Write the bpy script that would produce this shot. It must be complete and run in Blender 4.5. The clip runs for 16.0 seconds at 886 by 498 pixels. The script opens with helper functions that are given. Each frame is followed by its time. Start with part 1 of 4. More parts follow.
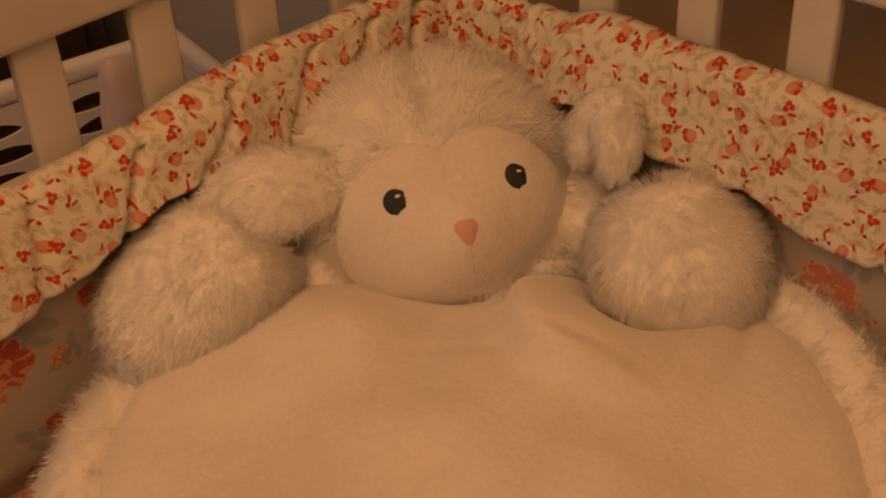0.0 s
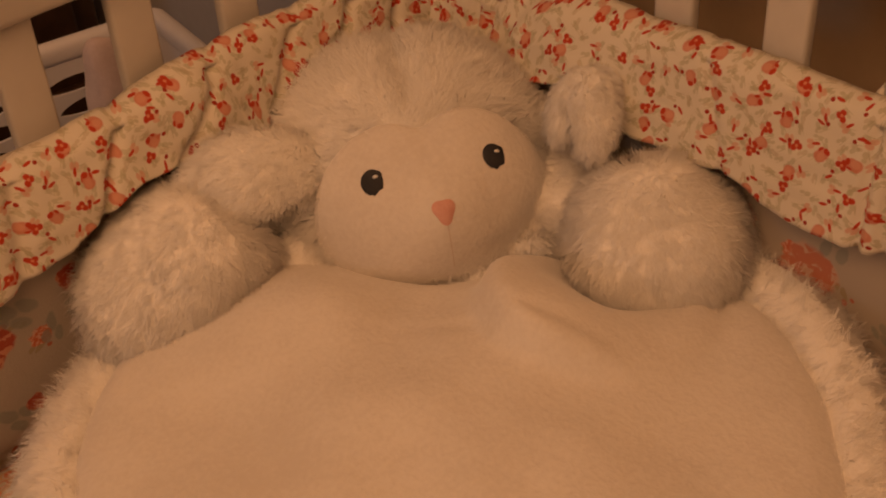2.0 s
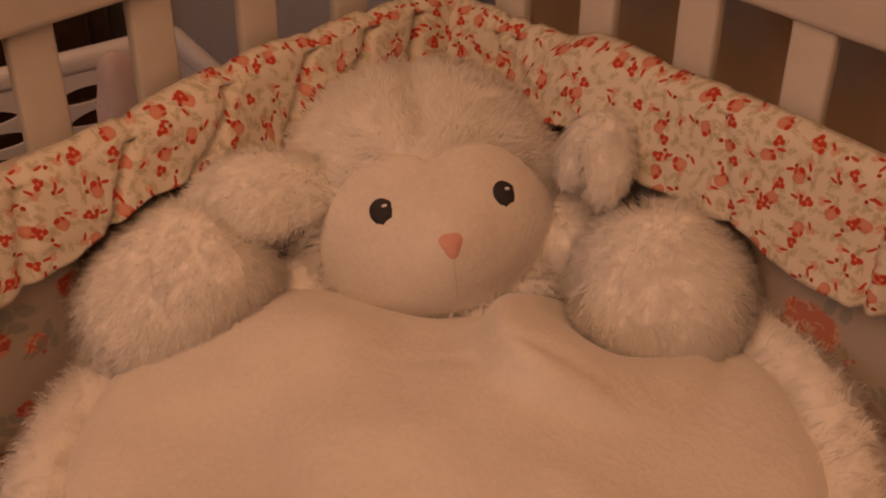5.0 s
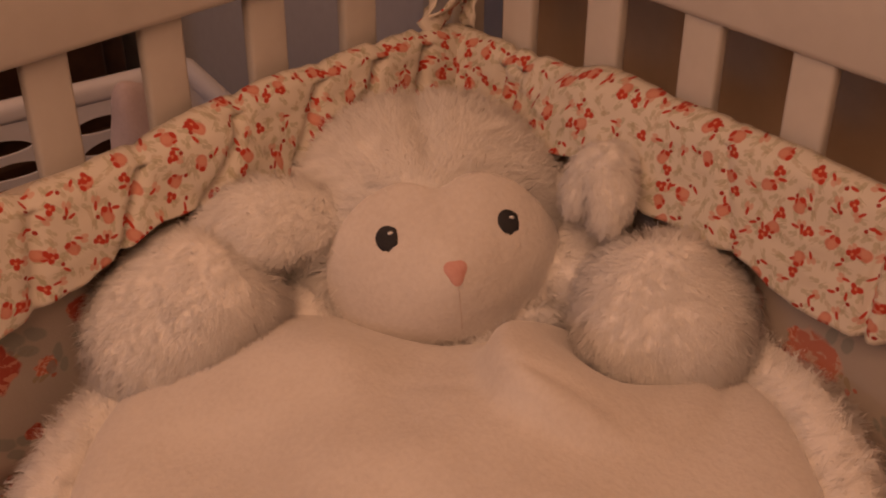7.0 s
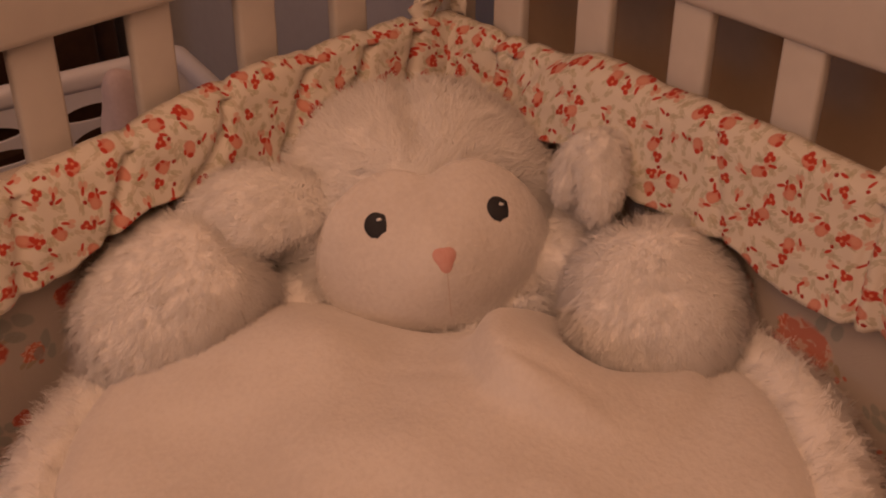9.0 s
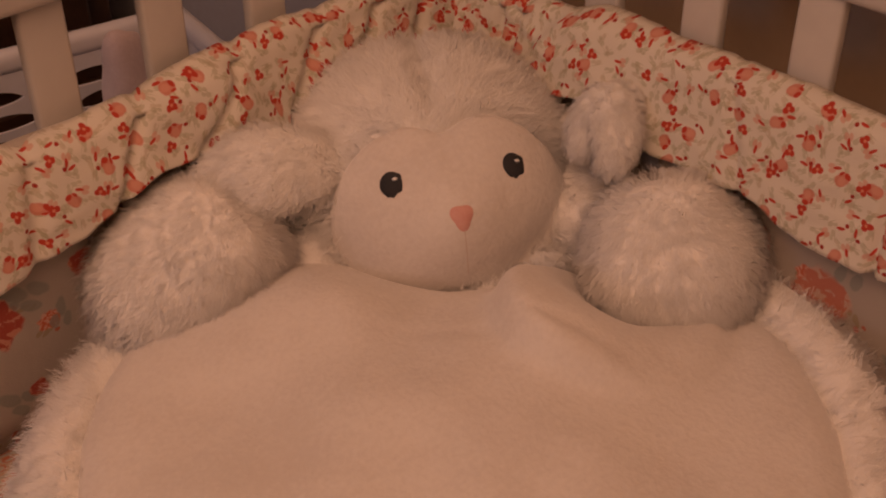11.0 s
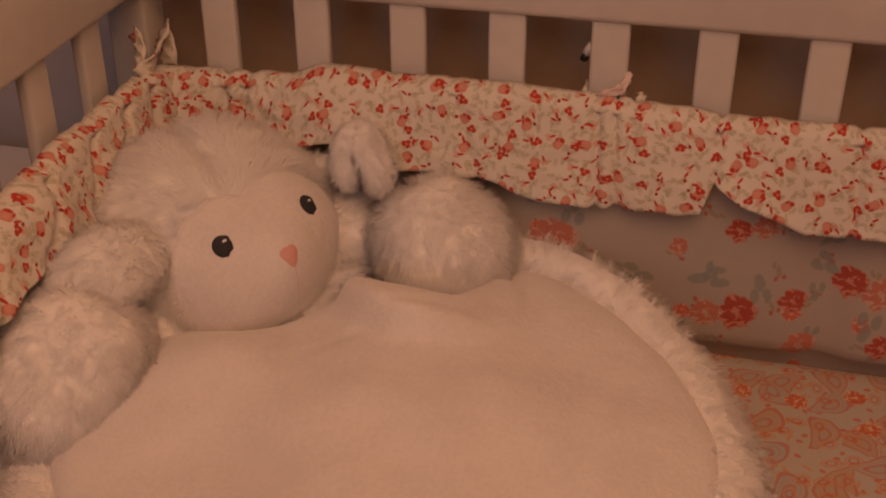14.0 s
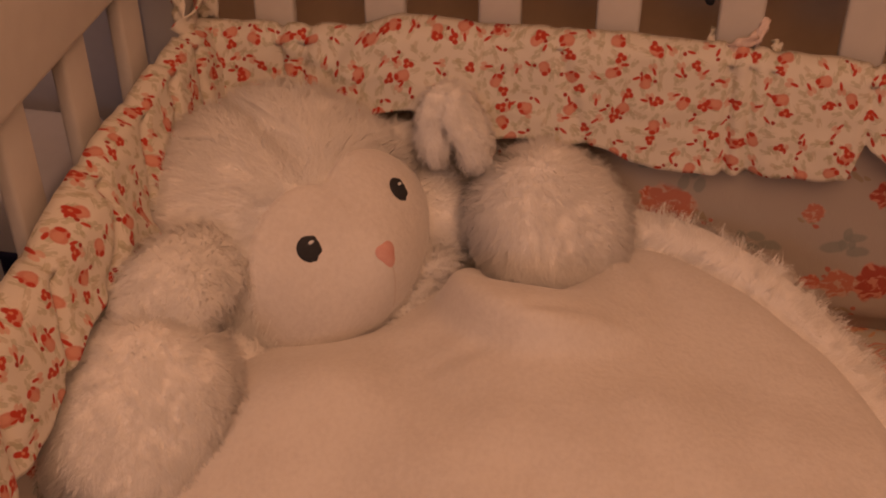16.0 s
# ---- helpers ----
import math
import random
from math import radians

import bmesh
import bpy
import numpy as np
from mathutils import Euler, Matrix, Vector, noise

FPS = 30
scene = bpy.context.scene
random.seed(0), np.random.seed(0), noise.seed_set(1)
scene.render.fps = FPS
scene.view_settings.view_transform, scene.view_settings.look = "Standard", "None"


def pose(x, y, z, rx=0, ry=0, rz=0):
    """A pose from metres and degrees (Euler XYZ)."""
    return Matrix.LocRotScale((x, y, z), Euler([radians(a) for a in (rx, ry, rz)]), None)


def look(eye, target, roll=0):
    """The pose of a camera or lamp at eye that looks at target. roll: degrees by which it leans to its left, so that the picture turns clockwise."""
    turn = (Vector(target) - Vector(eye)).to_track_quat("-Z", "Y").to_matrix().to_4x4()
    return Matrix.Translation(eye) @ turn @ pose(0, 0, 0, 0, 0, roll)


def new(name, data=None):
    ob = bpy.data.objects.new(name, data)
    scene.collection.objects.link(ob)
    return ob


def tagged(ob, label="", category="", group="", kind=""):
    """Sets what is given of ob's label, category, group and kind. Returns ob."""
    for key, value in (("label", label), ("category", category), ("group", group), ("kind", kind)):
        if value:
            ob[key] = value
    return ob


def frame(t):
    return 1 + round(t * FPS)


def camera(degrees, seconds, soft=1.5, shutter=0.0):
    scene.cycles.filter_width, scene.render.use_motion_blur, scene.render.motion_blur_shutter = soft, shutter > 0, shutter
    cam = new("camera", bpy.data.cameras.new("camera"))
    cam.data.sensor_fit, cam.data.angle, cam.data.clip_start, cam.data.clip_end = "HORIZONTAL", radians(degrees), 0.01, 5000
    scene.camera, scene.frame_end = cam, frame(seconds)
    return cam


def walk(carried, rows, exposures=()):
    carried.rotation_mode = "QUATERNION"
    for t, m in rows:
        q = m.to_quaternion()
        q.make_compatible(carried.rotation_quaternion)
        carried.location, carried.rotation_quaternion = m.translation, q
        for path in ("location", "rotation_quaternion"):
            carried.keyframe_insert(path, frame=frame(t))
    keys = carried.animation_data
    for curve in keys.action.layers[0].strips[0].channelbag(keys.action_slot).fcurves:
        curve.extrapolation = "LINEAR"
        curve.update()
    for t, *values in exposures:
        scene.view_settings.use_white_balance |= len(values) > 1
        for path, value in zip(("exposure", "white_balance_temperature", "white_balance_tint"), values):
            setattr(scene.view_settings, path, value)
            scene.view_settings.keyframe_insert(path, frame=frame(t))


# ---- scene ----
cam = camera(40.0, 16.0, soft=2.0)
PATH = [
    (0, (0.093, 0.076, 0.703), (1.2, 1.255, -0.473), -3.6),
    (0.5, (0.086, 0.071, 0.712), (1.217, 1.284, -0.406), -3.9),
    (1, (0.086, 0.056, 0.712), (1.216, 1.293, -0.38), -4.3),
    (1.5, (0.092, 0.055, 0.716), (1.225, 1.258, -0.411), -3.5),
    (2, (0.109, 0.06, 0.705), (1.189, 1.234, -0.501), -4.1),
    (2.5, (0.105, 0.074, 0.701), (1.188, 1.228, -0.522), -2.2),
    (3, (0.105, 0.069, 0.698), (1.209, 1.235, -0.496), -1.9),
    (3.5, (0.105, 0.067, 0.7), (1.208, 1.241, -0.486), -1.2),
    (4, (0.107, 0.067, 0.696), (1.217, 1.241, -0.482), -0.6),
    (4.5, (0.101, 0.068, 0.697), (1.223, 1.246, -0.466), 0.1),
    (7, (0.095, 0.052, 0.697), (1.225, 1.286, -0.4), 0.1),
    (7.5, (0.102, 0.048, 0.694), (1.217, 1.282, -0.417), 0.3),
    (8, (0.101, 0.046, 0.69), (1.23, 1.277, -0.41), 0.2),
    (10.5, (0.1, 0.053, 0.691), (1.215, 1.27, -0.439), 0.3),
    (11, (0.085, 0.069, 0.69), (1.205, 1.245, -0.475), -0.4),
    (11.5, (0.074, 0.065, 0.672), (1.185, 1.25, -0.496), 1.0),
    (12, (0.069, 0.061, 0.673), (1.241, 1.25, -0.428), 2.8),
    (12.5, (0.064, 0.061, 0.667), (1.226, 1.242, -0.453), -0.1),
    (13, (0.027, 0.098, 0.697), (1.302, 1.109, -0.466), 0.4),
    (13.5, (-0.109, 0.196, 0.725), (1.405, 0.882, -0.387), 1.2),
    (14, (-0.23, 0.245, 0.738), (1.429, 0.663, -0.299), -0.2),
    (14.5, (-0.285, 0.261, 0.736), (1.417, 0.643, -0.243), -0.5),
    (15, (-0.282, 0.295, 0.738), (1.39, 0.685, -0.288), -1.8),
    (15.5, (-0.181, 0.371, 0.719), (1.442, 0.752, -0.385), -2.7),
    (16, (-0.083, 0.421, 0.731), (1.483, 0.711, -0.479), -0.4),
]

walk(cam, [(t, look(eye, target, roll)) for t, eye, target, roll in PATH],
     [(0.0, -0.12, 8700, 3), (1.5, -0.12, 8450, 4), (3.5, -0.12, 7600, 8), (7.0, -0.08, 6450, 13), (10.5, -0.14, 6250, 14), (12.5, -0.15, 6150, 15), (16.0, -0.13, 6700, 15)])

# ---- light ----
world = bpy.data.worlds.new("room_dusk")
scene.world = world
world.use_nodes = True
world.node_tree.nodes["Background"].inputs[0].default_value = (0.5, 0.55, 0.7, 1)
world.node_tree.nodes["Background"].inputs[1].default_value = 0.02


def lamp(name, where, target, watts, colour, size):
    data = bpy.data.lights.new(name, "AREA")
    data.shape, data.size, data.energy, data.color = "DISK", size, watts, colour
    ob = new(name, data)
    ob.matrix_world = look(where, target)
    return ob


lamp("ceiling_light_glow", (-0.4, 0.08, 1.6), (0.5, 0.5, 0.1), 19.2, (1.0, 0.506, 0.276), 1.5)
# added cool fill from the west side; its source is unseen
lamp("cool_fill", (-2.15, 1.0, 0.9), (0.9, 0.9, 0.3), 5.0, (0.75, 0.8, 1.0), 1.1)

# ---- materials ----


def nodes_of(name):
    m = bpy.data.materials.new(name)
    m.use_nodes = True
    nt = m.node_tree
    return m, nt, nt.nodes["Principled BSDF"]


def link(nt, a, b):
    nt.links.new(a, b)


def setin(nt, socket, value):
    if isinstance(value, bpy.types.NodeSocket):
        nt.links.new(value, socket)
    elif isinstance(value, (tuple, list)) and len(value) == 3 and socket.type == "RGBA":
        socket.default_value = (*value, 1)
    else:
        socket.default_value = value


def math_n(nt, op, a, b=0.0, c=0.0):
    n = nt.nodes.new("ShaderNodeMath")
    n.operation = op
    for i, v in enumerate((a, b, c)):
        setin(nt, n.inputs[i], v)
    return n.outputs[0]


def vmath(nt, op, a, b=(0, 0, 0)):
    n = nt.nodes.new("ShaderNodeVectorMath")
    n.operation = op
    setin(nt, n.inputs[0], a)
    if op == "SCALE":
        setin(nt, n.inputs["Scale"], b)
    else:
        setin(nt, n.inputs[1], b)
    return n.outputs["Value" if op in ("LENGTH", "DOT_PRODUCT", "DISTANCE") else "Vector"]


def mix(nt, fac, a, b):
    n = nt.nodes.new("ShaderNodeMix")
    n.data_type = "RGBA"
    setin(nt, n.inputs[0], fac)
    setin(nt, n.inputs[6], a)
    setin(nt, n.inputs[7], b)
    return n.outputs[2]


def noise_n(nt, vec, scale, detail=3.0):
    n = nt.nodes.new("ShaderNodeTexNoise")
    n.inputs["Scale"].default_value, n.inputs["Detail"].default_value = scale, detail
    if vec is not None:
        link(nt, vec, n.inputs["Vector"])
    return n.outputs["Fac"]


def smooth(nt, v, lo, hi, a=0.0, b=1.0):
    n = nt.nodes.new("ShaderNodeMapRange")
    n.interpolation_type = "SMOOTHSTEP"
    for i, x in enumerate((v, lo, hi, a, b)):
        setin(nt, n.inputs[i], x)
    return n.outputs[0]


def coords(nt, kind="Object"):
    return nt.nodes.new("ShaderNodeTexCoord").outputs[kind]


def bump(nt, bsdf, height, strength, distance):
    n = nt.nodes.new("ShaderNodeBump")
    n.inputs["Strength"].default_value, n.inputs["Distance"].default_value = strength, distance
    link(nt, height, n.inputs["Height"])
    link(nt, n.outputs[0], bsdf.inputs["Normal"])


def plain(name, dark, light, rough, scale=8.0, fine=120.0, relief=0.0006, sheen=0.0):
    m, nt, b = nodes_of(name)
    p = coords(nt)
    f = math_n(nt, "ADD", math_n(nt, "MULTIPLY", noise_n(nt, p, scale), 0.65), math_n(nt, "MULTIPLY", noise_n(nt, p, fine), 0.35))
    setin(nt, b.inputs["Base Color"], mix(nt, smooth(nt, f, 0.3, 0.7), dark, light))
    b.inputs["Roughness"].default_value = rough
    b.inputs["Sheen Weight"].default_value = sheen
    if relief:
        bump(nt, b, noise_n(nt, p, fine, 4), 0.6, relief)
    return m


def fur_material(name, dark, light):
    m, nt, b = nodes_of(name)
    p = coords(nt)
    geo = nt.nodes.new("ShaderNodeNewGeometry")
    f = math_n(nt, "ADD", math_n(nt, "MULTIPLY", geo.outputs["Random Per Island"], 0.5), math_n(nt, "MULTIPLY", noise_n(nt, p, 20), 0.5))
    c = mix(nt, f, dark, light)
    setin(nt, b.inputs["Base Color"], c)
    b.inputs["Roughness"].default_value = 0.75
    b.inputs["Specular IOR Level"].default_value = 0.2
    tr = nt.nodes.new("ShaderNodeBsdfTranslucent")
    setin(nt, tr.inputs[0], c)
    ms = nt.nodes.new("ShaderNodeMixShader")
    ms.inputs[0].default_value = 0.14
    link(nt, b.outputs[0], ms.inputs[1])
    link(nt, tr.outputs[0], ms.inputs[2])
    link(nt, ms.outputs[0], nt.nodes["Material Output"].inputs[0])
    return m


PAINT = plain("white_satin_paint", (0.53, 0.505, 0.475), (0.59, 0.565, 0.53), 0.38, 6, 60, 0.0003)
FUR = fur_material("white_plush_fur", (0.91, 0.89, 0.86), (0.965, 0.95, 0.93))
PINKTIE = plain("pale_pink_ribbon", (0.62, 0.48, 0.43), (0.7, 0.57, 0.52), 0.8, 40, 400, 0.0004)


def pile_material(name, dark, light):
    """Short velvety pile: brushed patches, fine nap and soft sheen."""
    m, nt, b = nodes_of(name)
    p = coords(nt)
    patch_n = noise_n(nt, p, 16, 4)
    nap = noise_n(nt, p, 260, 3)
    f = math_n(nt, "ADD", math_n(nt, "MULTIPLY", patch_n, 0.6), math_n(nt, "MULTIPLY", nap, 0.4))
    setin(nt, b.inputs["Base Color"], mix(nt, smooth(nt, f, 0.32, 0.68), dark, light))
    b.inputs["Roughness"].default_value = 0.95
    b.inputs["Specular IOR Level"].default_value = 0.1
    b.inputs["Sheen Weight"].default_value = 0.4
    b.inputs["Sheen Roughness"].default_value = 0.5
    h = math_n(nt, "ADD", math_n(nt, "MULTIPLY", noise_n(nt, p, 55, 4), 3.0), nap)
    bump(nt, b, h, 0.4, 0.0016)
    return m


FURBACK = pile_material("white_fur_undercoat", (0.8, 0.775, 0.745), (0.87, 0.85, 0.82))
MINKY = pile_material("white_short_pile_plush", (0.67, 0.63, 0.595), (0.76, 0.725, 0.69))
BLACK = plain("black_embroidery", (0.012, 0.012, 0.016), (0.03, 0.03, 0.035), 0.75, 40, 900, 0.0004)
GLINT = plain("white_embroidery", (0.8, 0.8, 0.8), (0.85, 0.85, 0.85), 0.5, 40, 900, 0.0002)
THREAD = plain("pale_pink_thread", (0.62, 0.54, 0.48), (0.66, 0.58, 0.53), 0.8, 60, 800, 0.0003)
PINK = plain("pink_embroidery", (0.64, 0.31, 0.27), (0.72, 0.42, 0.37), 0.7, 60, 800, 0.0006)


def rotated(nt, vec, angle):
    n = nt.nodes.new("ShaderNodeVectorRotate")
    n.rotation_type = "Z_AXIS"
    setin(nt, n.inputs["Vector"], vec)
    setin(nt, n.inputs["Angle"], angle)
    return n.outputs[0]


def scatter(nt, uv, cell, shift, keep=0.85):
    """One motif to a cell of a jittered lattice: the place in the motif's own turned frame in metres, two random numbers, and whether it is there."""
    vo = nt.nodes.new("ShaderNodeTexVoronoi")
    vo.voronoi_dimensions = "2D"
    vo.inputs["Scale"].default_value = 1 / cell
    vo.inputs["Randomness"].default_value = 0.72
    moved = vmath(nt, "ADD", uv, (shift, shift * 1.7, 0))
    link(nt, moved, vo.inputs["Vector"])
    local = vmath(nt, "SUBTRACT", moved, vo.outputs["Position"])
    sep = nt.nodes.new("ShaderNodeSeparateColor")
    link(nt, vo.outputs["Color"], sep.inputs[0])
    turn = rotated(nt, local, math_n(nt, "MULTIPLY", sep.outputs[0], 6.283))
    return turn, sep.outputs[1], sep.outputs[2], math_n(nt, "LESS_THAN", sep.outputs[1], keep)


def oval(nt, p, cx, cy, rx, ry, soft=0.18):
    d = vmath(nt, "LENGTH", vmath(nt, "MULTIPLY", vmath(nt, "SUBTRACT", p, (cx, cy, 0)), (1 / rx, 1 / ry, 0)))
    return smooth(nt, d, 1 + soft, 1 - soft)


def over(nt, under, mask, colour, *more):
    for k in more:
        mask = math_n(nt, "MULTIPLY", mask, k)
    return mix(nt, mask, under, colour)


def either(nt, *masks):
    m = masks[0]
    for k in masks[1:]:
        m = math_n(nt, "MAXIMUM", m, k)
    return m


def shaky_uv(nt, amount, scale):
    uv = coords(nt, "UV")
    n = nt.nodes.new("ShaderNodeTexNoise")
    n.inputs["Scale"].default_value = scale
    link(nt, uv, n.inputs["Vector"])
    off = vmath(nt, "SCALE", vmath(nt, "SUBTRACT", n.outputs["Color"], (0.5, 0.5, 0.5)), amount)
    return uv, vmath(nt, "ADD", uv, off)


def weave(nt, b, uv, colour):
    f = noise_n(nt, uv, 900, 2)
    c = mix(nt, math_n(nt, "MULTIPLY", f, 0.1), colour, (0.35, 0.27, 0.2))
    setin(nt, b.inputs["Base Color"], c)
    b.inputs["Roughness"].default_value = 0.88
    b.inputs["Sheen Weight"].default_value = 0.1
    b.inputs["Specular IOR Level"].default_value = 0.2
    bump(nt, b, math_n(nt, "ADD", f, math_n(nt, "MULTIPLY", noise_n(nt, uv, 60, 3), 2.0)), 0.5, 0.0012)


def small_flower_print():
    m, nt, b = nodes_of("cream_cotton_with_small_red_flowers")
    uv, sh = shaky_uv(nt, 0.0012, 200)
    c = mix(nt, noise_n(nt, uv, 9), (0.82, 0.77, 0.675), (0.875, 0.83, 0.745))
    olive, tan, rose, red, deep = (0.46, 0.44, 0.28), (0.56, 0.48, 0.34), (0.7, 0.25, 0.18), (0.58, 0.055, 0.03), (0.4, 0.03, 0.02)
    for shift, cell, col in ((0.31, 0.0165, olive), (1.73, 0.018, tan), (3.9, 0.021, olive)):
        p, r1, r2, on = scatter(nt, sh, cell, shift, 0.85)
        c = over(nt, c, either(nt, oval(nt, p, 0.0022, 0.0003, 0.0036, 0.0021), oval(nt, p, -0.0028, 0.0018, 0.0026, 0.0017)), col, on, 0.48)
        c = over(nt, c, oval(nt, p, 0.0006, -0.0018, 0.0062, 0.0004, 0.4), olive, on, 0.55)
    p, r1, r2, on = scatter(nt, sh, 0.029, 5.3, 0.8)
    c = over(nt, c, either(nt, oval(nt, p, 0.002, 0.0023, 0.0038, 0.0024), oval(nt, p, 0.002, -0.0023, 0.0036, 0.0022)), (0.76, 0.42, 0.32), on, 0.75)
    c = over(nt, c, oval(nt, p, -0.0036, 0.0, 0.0044, 0.0016), red, on)
    p, r1, r2, on = scatter(nt, sh, 0.032, 8.9, 0.8)
    c = over(nt, c, oval(nt, p, 0.0, 0.0, 0.0045, 0.0016), red, on)
    c = over(nt, c, oval(nt, p, 0.0064, 0.003, 0.0021, 0.0021), deep, on)
    p, r1, r2, on = scatter(nt, sh, 0.040, 2.7, 0.92)
    c = over(nt, c, either(nt, oval(nt, p, 0.0, 0.0, 0.0068, 0.0058), oval(nt, p, 0.004, 0.0, 0.005, 0.006)), rose, on, 0.9)
    c = over(nt, c, oval(nt, p, 0.0028, 0.001, 0.0045, 0.0036), (0.78, 0.38, 0.28), on, 0.75)
    c = over(nt, c, either(nt, oval(nt, p, -0.0052, 0.001, 0.0026, 0.0034), oval(nt, p, -0.002, -0.0045, 0.003, 0.0014)), red, on)
    p, r1, r2, on = scatter(nt, sh, 0.043, 11.4, 0.85)
    five = either(nt, oval(nt, p, 0.003, 0.0, 0.0034, 0.0031), oval(nt, p, -0.0025, 0.002, 0.0031, 0.003), oval(nt, p, -0.0014, -0.0026, 0.0031, 0.0028))
    c = over(nt, c, five, red, on)
    c = over(nt, c, oval(nt, p, -0.0002, 0.0, 0.0015, 0.0015), (0.76, 0.3, 0.18), on)
    weave(nt, b, uv, c)
    tr = nt.nodes.new("ShaderNodeBsdfTranslucent")
    setin(nt, tr.inputs[0], c)
    ms = nt.nodes.new("ShaderNodeMixShader")
    ms.inputs[0].default_value = 0.15
    link(nt, b.outputs[0], ms.inputs[1])
    link(nt, tr.outputs[0], ms.inputs[2])
    link(nt, ms.outputs[0], nt.nodes["Material Output"].inputs[0])
    return m


def rose_motif(nt, c, p, size, colour, pale, on):
    """A full-blown printed rose: swirling petals inside a ragged round."""
    d = vmath(nt, "LENGTH", p)
    ragged = math_n(nt, "ADD", math_n(nt, "DIVIDE", d, size), math_n(nt, "MULTIPLY", math_n(nt, "SUBTRACT", noise_n(nt, p, 1.6 / size * 0.6, 2), 0.5), 1.3))
    mask = smooth(nt, ragged, 1.08, 0.88)
    wav = nt.nodes.new("ShaderNodeTexNoise")
    wav.inputs["Scale"].default_value, wav.inputs["Detail"].default_value = 1.5 / size, 3
    wav.inputs["Distortion"].default_value = 1.6
    link(nt, p, wav.inputs["Vector"])
    rings = math_n(nt, "SINE", math_n(nt, "ADD", math_n(nt, "MULTIPLY", d, 5.0 / size), math_n(nt, "MULTIPLY", wav.outputs["Fac"], 17.0)))
    body = mix(nt, smooth(nt, rings, -0.2, 0.6), colour, pale)
    return over(nt, c, mask, body, on)


def leaf_motif(nt, c, p, size, on, colour=(0.27, 0.3, 0.275)):
    m = either(nt, oval(nt, p, size * 0.5, 0, size * 0.55, size * 0.27), oval(nt, p, -size * 0.3, size * 0.3, size * 0.42, size * 0.25), oval(nt, p, -size * 0.25, -size * 0.35, size * 0.4, size * 0.22))
    return over(nt, c, m, colour, on, 0.75)


def rose_print(name, roses, leaves, seed):
    m, nt, b = nodes_of(name)
    uv, sh = shaky_uv(nt, 0.005, 90)
    c = mix(nt, noise_n(nt, uv, 7), (0.42, 0.375, 0.335), (0.49, 0.445, 0.4))
    p, r1, r2, on = scatter(nt, sh, 0.045, seed + 3.1, 0.7)
    c = over(nt, c, either(nt, oval(nt, p, 0, 0, 0.006, 0.0022), oval(nt, p, 0.006, 0.004, 0.0035, 0.002)), (0.36, 0.30, 0.2), on, 0.8)
    c = over(nt, c, either(nt, oval(nt, p, -0.008, 0.002, 0.003, 0.002), oval(nt, p, -0.005, -0.005, 0.0022, 0.002)), (0.5, 0.1, 0.06), on, 0.8)
    p, r1, r2, on = scatter(nt, sh, 0.06, seed + 7.7, 0.55)
    c = leaf_motif(nt, c, p, 0.013, on)
    p, r1, r2, on = scatter(nt, sh, 0.075, seed + 1.2, 0.6)
    c = rose_motif(nt, c, p, 0.009, (0.6, 0.16, 0.1), (0.7, 0.42, 0.33), on)
    for s, z, size in leaves:
        c = leaf_motif(nt, c, rotated(nt, vmath(nt, "SUBTRACT", sh, (s, z, 0)), 37 * s + 11 * z), size, 1.0)
    for s, z, size, strong in roses:
        col, pale = ((0.43, 0.075, 0.05), (0.62, 0.27, 0.19)) if strong else ((0.55, 0.2, 0.14), (0.6, 0.4, 0.32))
        c = rose_motif(nt, c, vmath(nt, "SUBTRACT", sh, (s, z, 0)), size, col, pale, 1.0)
    weave(nt, b, uv, c)
    return m


